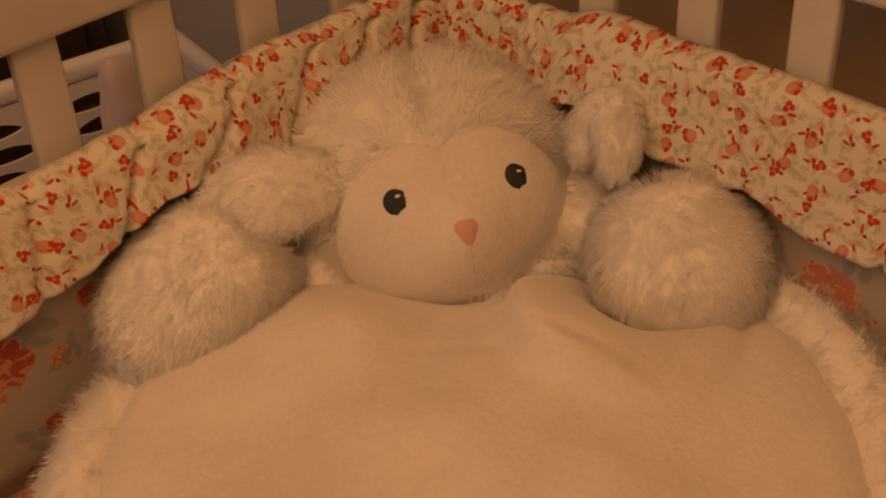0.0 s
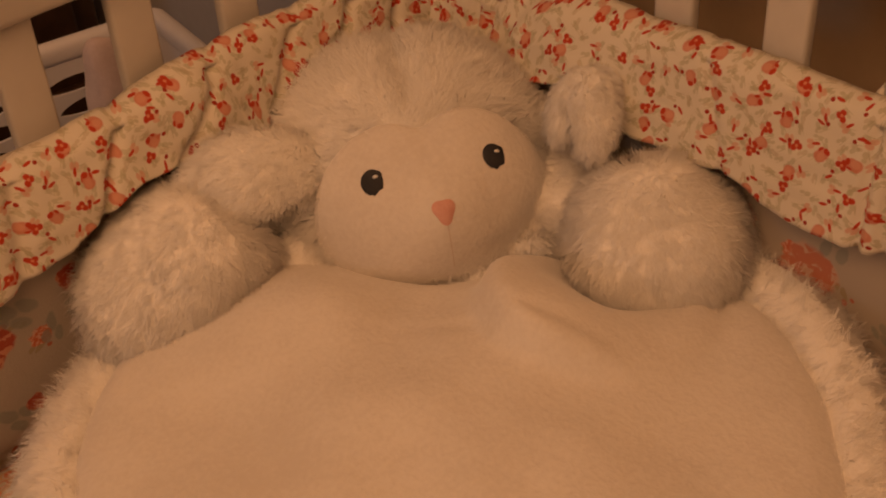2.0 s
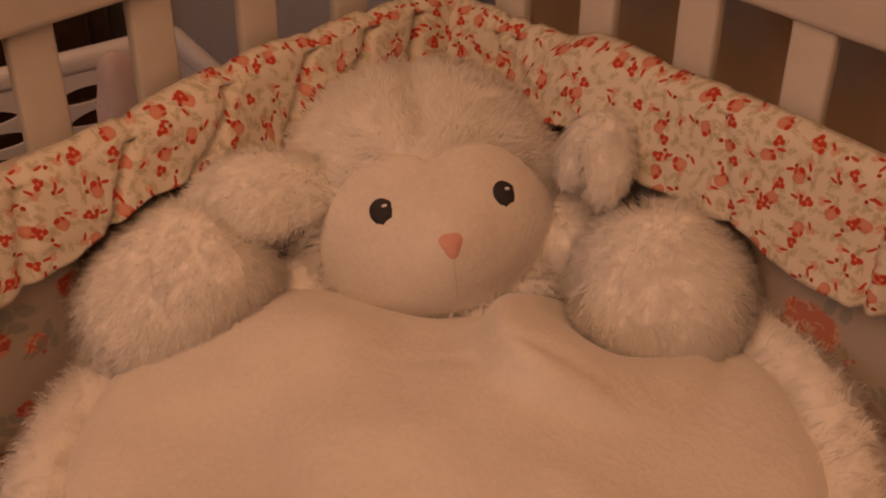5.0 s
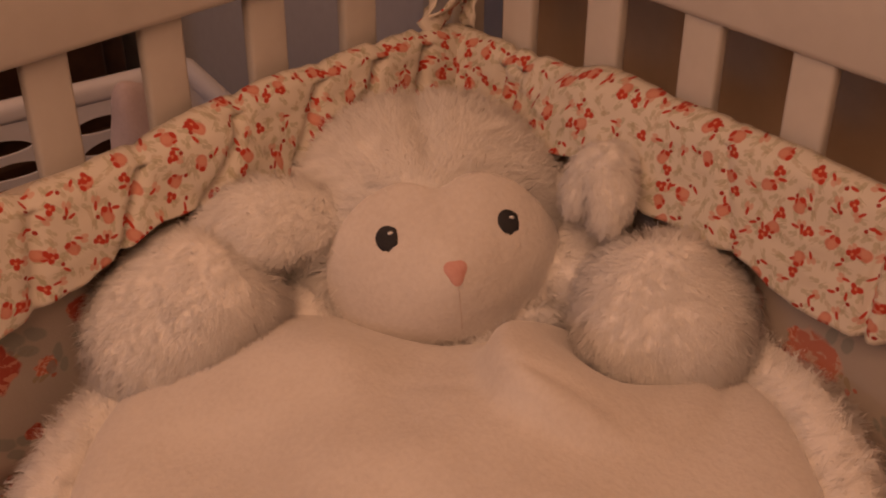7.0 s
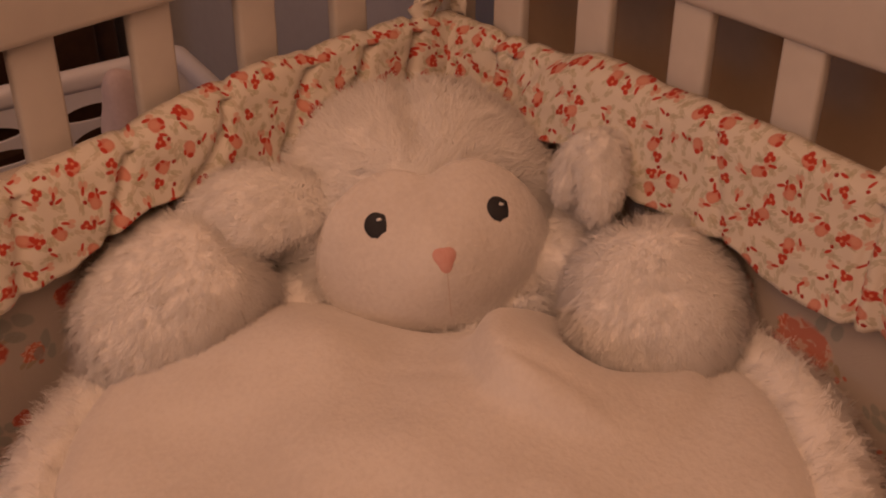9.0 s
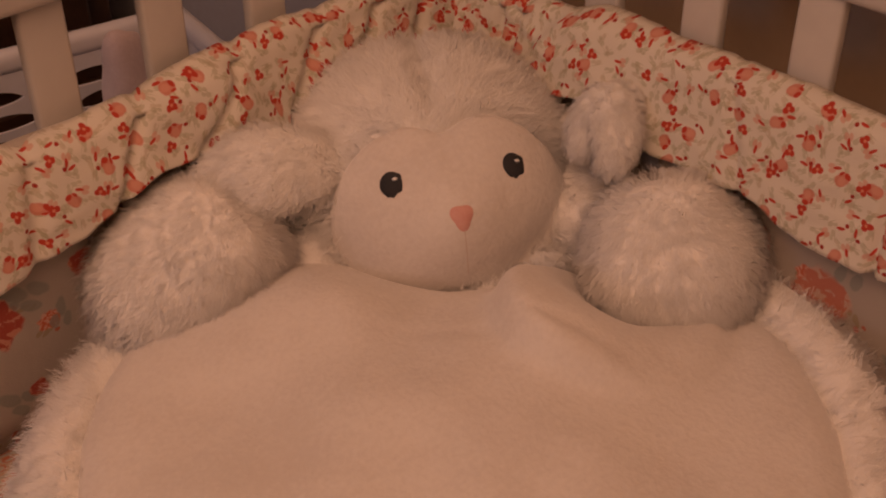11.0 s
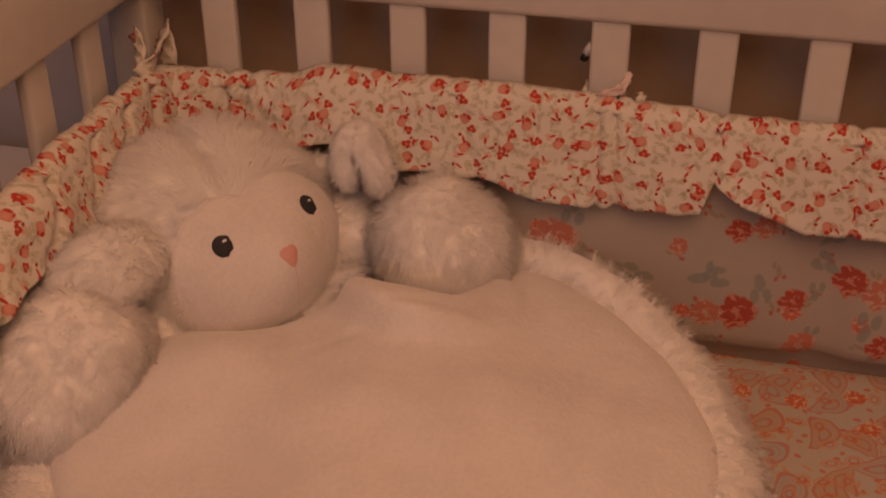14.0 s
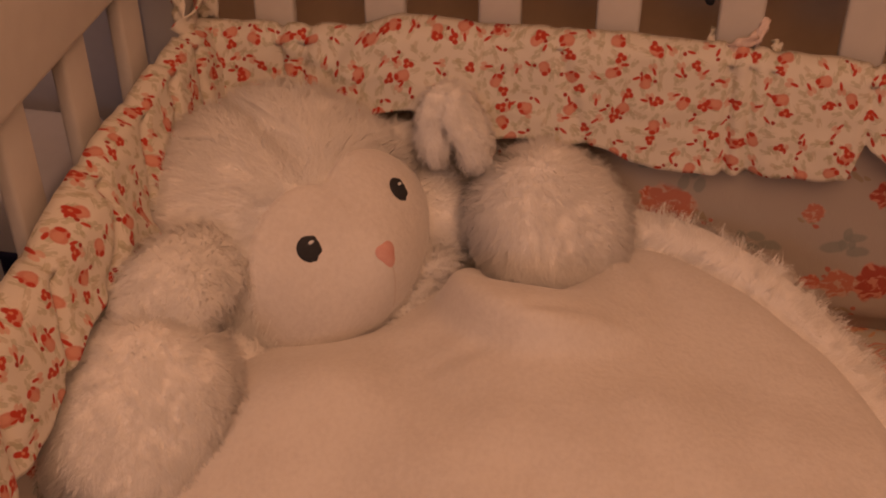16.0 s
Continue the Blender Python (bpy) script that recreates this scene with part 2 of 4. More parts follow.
def paisley_print():
    m, nt, b = nodes_of("pale_blue_cotton_with_paisley")
    uv, sh = shaky_uv(nt, 0.006, 45)
    c = mix(nt, noise_n(nt, uv, 8), (0.52, 0.44, 0.33), (0.47, 0.47, 0.44))
    coral, orange, blue = (0.55, 0.14, 0.07), (0.58, 0.3, 0.14), (0.41, 0.44, 0.44)
    p, r1, r2, on = scatter(nt, sh, 0.016, 4.4, 0.7)
    c = over(nt, c, oval(nt, p, 0, 0, 0.0032, 0.0022), coral, on, 0.8)
    p, r1, r2, on = scatter(nt, sh, 0.021, 9.4, 0.7)
    c = over(nt, c, oval(nt, p, 0, 0, 0.0055, 0.0017), orange, on, 0.8)
    p, r1, r2, on = scatter(nt, sh, 0.043, 0.8, 0.97)
    sx = nt.nodes.new("ShaderNodeSeparateXYZ")
    link(nt, p, sx.inputs[0])
    bend = math_n(nt, "ADD", sx.outputs[1], math_n(nt, "MULTIPLY", math_n(nt, "MULTIPLY", sx.outputs[0], sx.outputs[0]), 16.0))
    wide = math_n(nt, "MULTIPLY", math_n(nt, "SUBTRACT", 1.0, math_n(nt, "MULTIPLY", sx.outputs[0], 26.0)), 0.62)
    cx = nt.nodes.new("ShaderNodeCombineXYZ")
    setin(nt, cx.inputs[0], math_n(nt, "DIVIDE", sx.outputs[0], 0.024))
    setin(nt, cx.inputs[1], math_n(nt, "DIVIDE", bend, math_n(nt, "MULTIPLY", math_n(nt, "MAXIMUM", wide, 0.12), 0.021)))
    d = vmath(nt, "LENGTH", cx.outputs[0])
    c = over(nt, c, smooth(nt, d, 1.05, 0.95), mix(nt, r2, blue, (0.46, 0.36, 0.27)), on)
    for lo, hi, col in ((0.93, 0.1, coral), (0.66, 0.07, orange), (0.38, 0.1, coral)):
        ring = smooth(nt, math_n(nt, "ABSOLUTE", math_n(nt, "SUBTRACT", d, lo)), hi, hi * 0.5)
        c = over(nt, c, ring, col, on, 0.65)
    p, r1, r2, on = scatter(nt, sh, 0.026, 13.3, 0.8)
    for lo in (1.0, 0.55):
        dd = vmath(nt, "LENGTH", vmath(nt, "MULTIPLY", vmath(nt, "SUBTRACT", p, (0.001, 0, 0)), (1 / 0.008, 1 / 0.0055, 0)))
        ring = smooth(nt, math_n(nt, "ABSOLUTE", math_n(nt, "SUBTRACT", dd, lo)), 0.2, 0.08)
        c = over(nt, c, ring, coral if lo < 0.9 else orange, on, 0.75)
    p, r1, r2, on = scatter(nt, sh, 0.055, 6.1, 0.6)
    c = rose_motif(nt, c, p, 0.011, coral, (0.7, 0.45, 0.25), on)
    weave(nt, b, uv, c)
    return m


RUFFLE = small_flower_print()
ROSES_BACK = rose_print("cotton_with_red_roses", [(0.581, 0.084, 0.019, 1), (0.574, 0.171, 0.012, 1), (0.631, 0.103, 0.013, 1), (0.679, 0.13, 0.016, 1), (0.717, 0.064, 0.014, 1), (0.521, 0.147, 0.009, 0), (0.553, 0.078, 0.015, 0), (0.597, 0.178, 0.012, 0), (0.708, 0.122, 0.017, 0), (0.643, 0.05, 0.016, 0), (0.402, 0.139, 0.024, 0)],
                        [(0.554, 0.118, 0.022), (0.52, 0.05, 0.02), (0.42, 0.172, 0.02), (0.655, 0.143, 0.018), (0.701, 0.088, 0.02), (0.482, 0.113, 0.018), (0.60, 0.11, 0.018)], 0.0)
ROSES_LEFT = rose_print("cotton_with_red_roses_again", [(0.475, 0.146, 0.021, 1), (0.40, 0.166, 0.011, 1), (0.497, 0.125, 0.016, 0), (0.453, 0.074, 0.008, 1), (0.2, 0.12, 0.02, 1)], [(0.447, 0.16, 0.022), (0.425, 0.13, 0.016), (0.47, 0.07, 0.02)], 20.0)
PAISLEY = paisley_print()
WALL_TAN = plain("tan_wall_paint", (0.6, 0.46, 0.33), (0.66, 0.51, 0.37), 0.8, 3, 90, 0.0005)
CREAM = plain("cream_wall_paint", (0.62, 0.58, 0.52), (0.68, 0.64, 0.58), 0.85, 3, 90, 0.0005)
# this blue-grey carries the cool light on the walls past the crib
WALL_COOL_TINT = plain("wall_paint_cool_light_tint", (0.46, 0.45, 0.48), (0.51, 0.5, 0.53), 0.8, 3, 90, 0.0005)
CEIL = plain("white_ceiling_paint", (0.75, 0.73, 0.7), (0.8, 0.78, 0.75), 0.9, 3, 90, 0.0005)
CARPET = plain("beige_carpet", (0.2, 0.16, 0.12), (0.3, 0.25, 0.2), 0.95, 5, 300, 0.003)
DARKWOOD = plain("dark_stained_wood", (0.03, 0.014, 0.008), (0.06, 0.03, 0.016), 0.4, 10, 80, 0.0004)
PLASTIC = plain("white_plastic", (0.72, 0.72, 0.76), (0.78, 0.78, 0.82), 0.45, 5, 60, 0.0003)

# ---- mesh helpers ----


def thing(name, where, label, category, group="", kind=""):
    ob = new(name)
    ob.location = where
    ob.empty_display_size = 0.05
    return tagged(ob, label, category, group, kind)


def obj(name, verts, faces, material, parent=None, uvs=None, shade=True, label=""):
    me = bpy.data.meshes.new(name)
    me.from_pydata([tuple(v) for v in verts], [], faces)
    if uvs is not None:
        lay = me.uv_layers.new(name="print")
        idx = np.empty(len(me.loops), dtype=np.int32)
        me.loops.foreach_get("vertex_index", idx)
        lay.data.foreach_set("uv", np.asarray(uvs, dtype=np.float32)[idx].ravel())
    if shade:
        me.polygons.foreach_set("use_smooth", [True] * len(me.polygons))
    me.materials.append(material)
    me.update()
    ob = new(name, me)
    if parent is not None:
        ob.parent = parent
        ob.matrix_parent_inverse = Matrix.Translation(parent.location).inverted()
    if label:
        ob["label"] = label
    return ob


def part(name, bm, material, parent=None, label="", smooth_faces=False):
    me = bpy.data.meshes.new(name)
    bm.to_mesh(me)
    bm.free()
    me.materials.append(material)
    if smooth_faces:
        me.polygons.foreach_set("use_smooth", [True] * len(me.polygons))
    ob = new(name, me)
    if parent is not None:
        ob.parent = parent
        ob.matrix_parent_inverse = Matrix.Translation(parent.location).inverted()
    if label:
        ob["label"] = label
    return ob


def box(lo, hi, bevel=0.0, segments=2):
    bm = bmesh.new()
    bmesh.ops.create_cube(bm, size=1.0)
    for v in bm.verts:
        v.co = Vector([lo[i] + (hi[i] - lo[i]) * (v.co[i] + 0.5) for i in range(3)])
    if bevel:
        bmesh.ops.bevel(bm, geom=bm.edges[:], offset=bevel, segments=segments, profile=0.5, affect="EDGES")
    return bm


def grid(rows, cols, wrap=False):
    faces = []
    for i in range(rows - 1):
        for j in range(cols if wrap else cols - 1):
            k = (j + 1) % cols
            faces.append((i * cols + j, i * cols + k, (i + 1) * cols + k, (i + 1) * cols + j))
    return faces


def wob(p, scale, seed=0.0):
    return noise.noise(Vector((p[0] * scale + seed, p[1] * scale - seed, p[2] * scale + 2 * seed)))


def curve_at(pts, x):
    return float(np.interp(x, [p[0] for p in pts], [p[1] for p in pts]))


# ---- room ----
FLOOR, TOP = -0.45, 2.0
X0, X1, Y0, Y1 = -2.2, 0.9, -2.4, 2.3


def wall(name, lo, hi, material, label):
    ob = part(name, box(lo, hi), material)
    return tagged(ob, label, "wall", kind="structure")


wall("wall_east", (X1, Y0, FLOOR), (X1 + 0.1, 0.845, TOP), WALL_TAN, "tan painted wall close behind the crib")
# same wall as wall_east; its cooler light is put into the colour
wall("wall_east_beyond", (X1 + 0.003, 0.845, FLOOR), (X1 + 0.1, Y1, TOP), WALL_COOL_TINT, "wall beyond the crib's end, blue-grey from cool light put in its colour")
wall("wall_north", (X0, Y1, FLOOR), (X1 + 0.1, Y1 + 0.1, TOP), WALL_COOL_TINT, "wall beyond the crib's end, blue-grey from cool light put in its colour")
wall("wall_west", (X0 - 0.1, Y0, FLOOR), (X0, Y1 + 0.1, TOP), CREAM, "plain cream painted wall of the nursery")
wall("wall_south", (X0 - 0.1, Y0 - 0.1, FLOOR), (X1 + 0.1, Y0, TOP), CREAM, "plain cream painted wall of the nursery")
tagged(part("floor", box((X0 - 0.1, Y0 - 0.1, FLOOR - 0.1), (X1 + 0.1, Y1 + 0.1, FLOOR)), CARPET), "beige carpeted nursery floor", "floor", kind="structure")
tagged(part("ceiling", box((X0 - 0.1, Y0 - 0.1, TOP), (X1 + 0.1, Y1 + 0.1, TOP + 0.1)), CEIL), "plain white painted ceiling", "ceiling", kind="structure")

# unseen window, added only to give the cool fill a source; gives no light itself
window = tagged(part("window_unseen", box((X0 - 0.02, 0.4, 0.3), (X0 + 0.03, 1.6, 1.6), 0.004), PAINT), "white framed window, unseen, added for the cool fill lamp", "window", kind="structure")
GLASS = plain("blue_grey_glass", (0.25, 0.3, 0.4), (0.3, 0.35, 0.45), 0.1, 2, 30, 0.0)
part("unseen_pane", box((X0 + 0.031, 0.46, 0.36), (X0 + 0.035, 1.54, 1.54)), GLASS, window)

# ---- crib ----
crib = thing("crib", (0.42, 0.13, FLOOR), "white painted wooden slatted crib standing against a tan wall", "crib")
XB, YL, RB, RT = 0.80, 0.80, 0.353, 0.435
XF, YR = 0.07, -0.56
PITCH, SLAT = 0.0936, 0.0345


def rounded_rail(lo, hi, material, name):
    return part(name, box(lo, hi, 0.007, 3), material, crib, smooth_faces=True)


rounded_rail((XB - 0.012, YR, RB), (XB + 0.036, YL - 0.0015, RT), PAINT, "top_rail")
rounded_rail((XF, YL - 0.012, RB), (XB - 0.0135, YL + 0.036, RT), PAINT, "top_rail")
rounded_rail((XB - 0.005, YR, -0.2), (XB + 0.03, YL, -0.13), PAINT, "bottom_rail")
rounded_rail((XF, YL - 0.005, -0.2), (XB - 0.016, YL + 0.03, -0.13), PAINT, "bottom_rail")
rounded_rail((XF, YR - 0.036, RB), (XB - 0.016, YR + 0.012, RT), PAINT, "top_rail")
rounded_rail((XF, YR - 0.03, -0.2), (XB - 0.016, YR + 0.005, -0.13), PAINT, "bottom_rail")
rounded_rail((XF - 0.03, YR + 0.02, -0.1), (XF + 0.005, YL - 0.02, -0.04), PAINT, "lowered_front_rail")
for px, py in ((XB + 0.011, YL + 0.02), (XB + 0.011, YR - 0.02), (XF - 0.012, YL + 0.02), (XF - 0.012, YR - 0.02)):
    top = RT if px > 0.5 else 0.0
    part("post", box((px - 0.021, py - 0.021, FLOOR), (px + 0.021, py + 0.021, top), 0.004, 3), PAINT, crib, smooth_faces=True)


def slat(mid, along, zlo, zhi):
    half = SLAT / 2
    lo = (mid[0] - (half if along == "x" else 0.0), mid[1] - (half if along == "y" else 0.0), zlo)
    hi = (mid[0] + (half if along == "x" else 0.012), mid[1] + (half if along == "y" else 0.012), zhi)
    part("slat", box(lo, hi, 0.0035, 3), PAINT, crib, smooth_faces=True)


for k in range(14):
    y = 0.741 - SLAT / 2 - k * PITCH
    slat((XB - 0.007, y), "y", -0.14, RB + 0.01)
for k in range(7):
    x = 0.668 + SLAT / 2 - k * 0.0917
    slat((x, YL - 0.003), "x", -0.14, RB + 0.01)
    slat((x, YR - 0.02), "x", -0.14, RB + 0.01)

# ---- mattress and sheet ----
mattress = tagged(part("mattress", box((XF + 0.01, YR + 0.01, -0.13), (XB - 0.012, YL - 0.012, 0.015), 0.02, 4), CEIL, smooth_faces=True), "crib mattress under a fitted paisley sheet", "mattress")
n, mverts, muv = 60, [], []
for i in range(n + 1):
    for j in range(n + 1):
        u, v = i / n, j / n
        x, y = XF + 0.008 + u * (XB - XF - 0.018), YR + 0.008 + v * (YL - YR - 0.018)
        edge = min(u, 1 - u) * 0.72 if min(u, 1 - u) * 0.72 < min(v, 1 - v) * 1.36 else min(v, 1 - v) * 1.36
        z = 0.025 - 0.006 * max(0.0, 1 - edge / 0.012) ** 2 + 0.0015 * wob((x, y, 0), 9)
        mverts.append((x, y, z))
        muv.append((x, y))
sheet = tagged(obj("fitted_sheet", mverts, grid(n + 1, n + 1), PAISLEY, uvs=muv), "pale blue fitted sheet with red and orange paisley print", "bed sheet")

# ---- bumper ----
BT, BB = 0.268, 0.034


def bumper_pad(name, length, place, material):
    """A quilted pad: s runs along the side, q down its section from the back over the top to the bottom and round."""
    section = [(0.013, -0.02), (0.012, 0.03), (0.006, 0.06), (0.004, 0.245), (0.006, 0.262), (0.012, 0.268), (0.019, 0.262), (0.023, 0.245), (0.026, 0.2), (0.028, 0.15), (0.029, 0.09), (0.027, 0.058), (0.026, 0.045), (0.018, 0.039), (0.013, 0.037), (0.013, -0.02)]
    ns = int(length / 0.012)
    verts, uv = [], []
    for d, z in section:
        for j in range(ns + 1):
            s = length * j / ns
            seam = min(abs((s - 0.33) % 0.33), 0.33 - abs((s - 0.33) % 0.33))
            puff = 1 - 0.45 * math.exp(-((seam / 0.02) ** 2))
            w = 1 + 0.25 * wob((s, z, 0), 9, 3)
            dd = 0.004 + (d - 0.004) * puff * w
            zz = z + (0.006 * wob((s, 0, 0), 6, 7) if z > 0.2 else 0.0)
            verts.append(place(s, dd, zz))
            uv.append((s, z if d > 0.01 else -z))
    return obj(name, verts, grid(len(section), ns + 1), material, uvs=uv)


def on_back(s, d, z):
    return (XB - d, YL - 0.01 - s, z)


def on_left(s, d, z):
    return (XB - 0.01 - s, YL - d, z)


pad_back = tagged(bumper_pad("crib_bumper", 1.30, on_back, ROSES_BACK), "quilted crib bumper printed with red roses, ruffled along the top", "crib bumper", "bumpers round the crib")
pad_left = tagged(bumper_pad("crib_bumper", 0.70, on_left, ROSES_LEFT), "quilted crib bumper printed with red roses, ruffled along the top", "crib bumper", "bumpers round the crib")


def ruffle(name, length, place, top, bottom, creases, steps, parent, seed):
    """Gathered cotton hung over the pad: soft drape, a few sharp creases, and laps where one gather lies over the next."""
    ns, nq = int(length / 0.0035), 30
    verts, uv = [], []
    for q in range(nq + 1):
        for j in range(ns + 1):
            s, v = length * j / ns, q / nq
            zb = curve_at(bottom, s)
            fold = 0.9 * wob((s - 0.25 * v * 0.08, v * 0.08, 0), 13, seed + 2) + 0.38 * wob((s + 0.5 * v * 0.08, v * 0.05, 0), 31, seed)
            zt = curve_at(top, s) + 0.003 * wob((s, 0, 0), 22, 7) + 0.0015 * wob((s, 0, 0), 70, seed)
            dent = sum(deep * math.exp(-(((s - at - lean * v) / wide) ** 2)) for at, lean, wide, deep in creases)
            lap = sum(0.011 / (1 + math.exp(-(s - at - lean * v) / 0.0022)) * math.exp(-max(0.0, s - at) / 0.12) for at, lean in steps)
            if v < 0.16:
                a = v / 0.16 * math.pi / 2
                d, z = 0.012 + 0.018 * math.sin(a), zt - 0.009 * (1 - math.cos(a))
                d += lap * v / 0.16
                z -= 0.5 * dent
            else:
                w = (v - 0.16) / 0.84
                d, z = 0.030 + 0.016 * w ** 0.8, zt - 0.009 + (zb - zt + 0.009) * w
                z += 0.003 * w * wob((s, 0, 0), 45, seed + 5)
                d += 0.008 * (0.35 + 0.65 * w) * fold + lap + 0.0014 * wob((s * 0.7, z * 1.5, 0), 60, seed + 9) - dent
                d += 0.0035 * math.exp(-(((z - zt + 0.03 + 0.25 * (s % 0.3 - 0.15)) / 0.005) ** 2)) * max(0.0, wob((s, 0, 0), 9, seed + 6))
            verts.append(place(s, max(d, 0.022 if v > 0.16 else 0.010), z))
            run = 0.020 * v / 0.16 if v < 0.16 else 0.020 + (zt - 0.009 - zb) * (v - 0.16) / 0.84 * 1.05
            uv.append((s * 1.36, -1.3 * run))
    ob = obj(name, verts, grid(nq + 1, ns + 1), RUFFLE, parent, uvs=uv)
    so = ob.modifiers.new("cloth", "SOLIDIFY")
    so.thickness = 0.0012
    return ob


BACK_TOP = [(0, 0.272), (0.08, 0.275), (0.14, 0.277), (0.175, 0.291), (0.25, 0.288), (0.33, 0.289), (0.44, 0.288), (0.54, 0.279), (0.7, 0.28), (1.3, 0.278)]
BACK_HEM = [(0, 0.2), (0.09, 0.214), (0.14, 0.22), (0.19, 0.230), (0.21, 0.225), (0.255, 0.206), (0.33, 0.206), (0.39, 0.188), (0.52, 0.191), (0.536, 0.193), (0.545, 0.226), (0.575, 0.207), (0.63, 0.186), (0.71, 0.187), (0.9, 0.192), (1.3, 0.188)]
LEFT_TOP = [(0, 0.274), (0.06, 0.284), (0.15, 0.286), (0.25, 0.286), (0.31, 0.277), (0.38, 0.27), (0.7, 0.268)]
LEFT_HEM = [(0, 0.2), (0.1, 0.232), (0.15, 0.236), (0.20, 0.222), (0.25, 0.216), (0.29, 0.222), (0.335, 0.226), (0.345, 0.222), (0.40, 0.2), (0.45, 0.188), (0.49, 0.18), (0.7, 0.172)]
BACK_CREASES = [(0.075, 0.005, 0.004, 0.010), (0.10, -0.01, 0.006, 0.007), (0.3, 0.03, 0.005, 0.004), (0.437, 0.004, 0.004, 0.009), (0.452, 0.006, 0.004, 0.008), (0.47, -0.006, 0.005, 0.005), (0.545, 0.0, 0.003, 0.009), (0.665, 0.004, 0.004, 0.007), (0.78, 0.0, 0.005, 0.008)]
LEFT_CREASES = [(0.05, 0.03, 0.005, 0.008), (0.10, 0.04, 0.006, 0.007), (0.16, 0.05, 0.006, 0.006), (0.24, 0.06, 0.006, 0.006), (0.33, 0.04, 0.005, 0.007), (0.42, 0.02, 0.006, 0.006), (0.52, 0.0, 0.006, 0.006)]
ruffle("ruffle", 1.30, on_back, BACK_TOP, BACK_HEM, BACK_CREASES, ((0.142, -0.035),), pad_back, 1.3)
ruffle("ruffle", 0.70, on_left, LEFT_TOP, LEFT_HEM, LEFT_CREASES, ((0.27, -0.05),), pad_left, 4.1)

# ---- plush lamb ----
lamb = thing("plush_lamb", (0.5, 0.48, 0.015), "white plush lamb cushion lying on its back in the crib corner", "plush toy")
BC = Vector((0.5, 0.48, 0.0))


def fur_strands(verts, faces, count, length, width, comb, seed, curl=0.22, per=12, keep=None, flat=None):
    """Clumps of thin tapered strands rooted on a mesh."""
    rng = np.random.default_rng(seed)
    v = np.asarray(verts, float)
    tris = []
    for f in faces:
        tris.append((f[0], f[1], f[2]))
        if len(f) == 4:
            tris.append((f[0], f[2], f[3]))
    t = np.asarray(tris)
    a, b, c = v[t[:, 0]], v[t[:, 1]], v[t[:, 2]]
    cr = np.cross(b - a, c - a)
    area = np.linalg.norm(cr, axis=1)
    ok = area > 1e-10
    if keep is not None:
        ok &= keep((a + b + c) / 3)
    pr = np.where(ok, area, 0)
    pr = pr / pr.sum()
    pick = rng.choice(len(t), count, p=pr)
    r1, r2 = np.sqrt(rng.random(count)), rng.random(count)
    root = a[pick] * (1 - r1)[:, None] + b[pick] * (r1 * (1 - r2))[:, None] + c[pick] * (r1 * r2)[:, None]
    nrm = cr[pick] / area[pick][:, None]
    cd = comb(root, nrm)
    side = np.cross(nrm, rng.normal(size=(count, 3)))
    side /= np.linalg.norm(side, axis=1)[:, None] + 1e-9
    dirc = nrm * 0.5 + cd * 0.68 + side * curl
    dirc /= np.linalg.norm(dirc, axis=1)[:, None]
    L = length * (0.65 + 0.6 * rng.random(count))
    if flat is not None:
        L *= 0.75 + 0.6 * (1 - np.abs(nrm @ np.asarray(flat)))
    R = np.repeat(root, per, 0)
    N = np.repeat(nrm, per, 0)
    m = count * per
    off = rng.normal(size=(m, 3)) * (length * 0.26)
    off -= N * (off * N).sum(1)[:, None]
    base = R + off - N * 0.001
    ll = np.repeat(L, per) * (0.7 + 0.45 * rng.random(m))
    D = np.repeat(dirc, per, 0) + rng.normal(size=(m, 3)) * 0.16
    D /= np.linalg.norm(D, axis=1)[:, None]
    tip = base - off * 0.72 + D * ll[:, None]
    tip[:, 2] -= ll * 0.12
    midp = base * 0.5 + tip * 0.5 + N * (ll * 0.12)[:, None]
    w = np.cross(D, N + rng.normal(size=(m, 3)) * 0.25)
    w /= np.linalg.norm(w, axis=1)[:, None] + 1e-9
    w *= width
    turn = (np.cross(w, midp - base) * N).sum(1) < 0
    w[turn] = -w[turn]
    soft = N * 0.95 + D * 0.15 + rng.normal(size=(m, 3)) * 0.12
    soft /= np.linalg.norm(soft, axis=1)[:, None]
    allv = np.stack([base - w, base + w, midp + w * 0.8, midp - w * 0.8, tip], 1).reshape(-1, 3)
    k = np.arange(m) * 5
    quads = np.stack([k, k + 1, k + 2, k + 3], 1)
    ends = np.stack([k + 3, k + 2, k + 4], 1)
    return allv, quads, ends, np.repeat(soft, 5, 0)


def furry(name, verts, faces, count, length, comb, seed, parent, width=0.00023, per=8, keep=None, curl=0.32, label="", flat=None):
    av, q, e, soft = fur_strands(verts, faces, count, length, width, comb, seed, curl, per, keep, flat)
    base = len(verts)
    fs = [tuple(f) for f in faces] + [tuple(x) for x in (q + base).tolist()] + [tuple(x) for x in (e + base).tolist()]
    ob = obj(name, [tuple(x) for x in verts] + av.tolist(), fs, FURBACK, parent, label=label)
    me = ob.data
    me.materials.append(FUR)
    me.polygons.foreach_set("material_index", np.array([0] * len(faces) + [1] * (len(fs) - len(faces)), dtype=np.int32))
    own = np.empty(len(me.vertices) * 3, dtype=np.float32)
    me.vertex_normals.foreach_get("vector", own)
    own = own.reshape(-1, 3)
    own[base:] = soft
    me.normals_split_custom_set_from_vertices(own.tolist())
    return ob


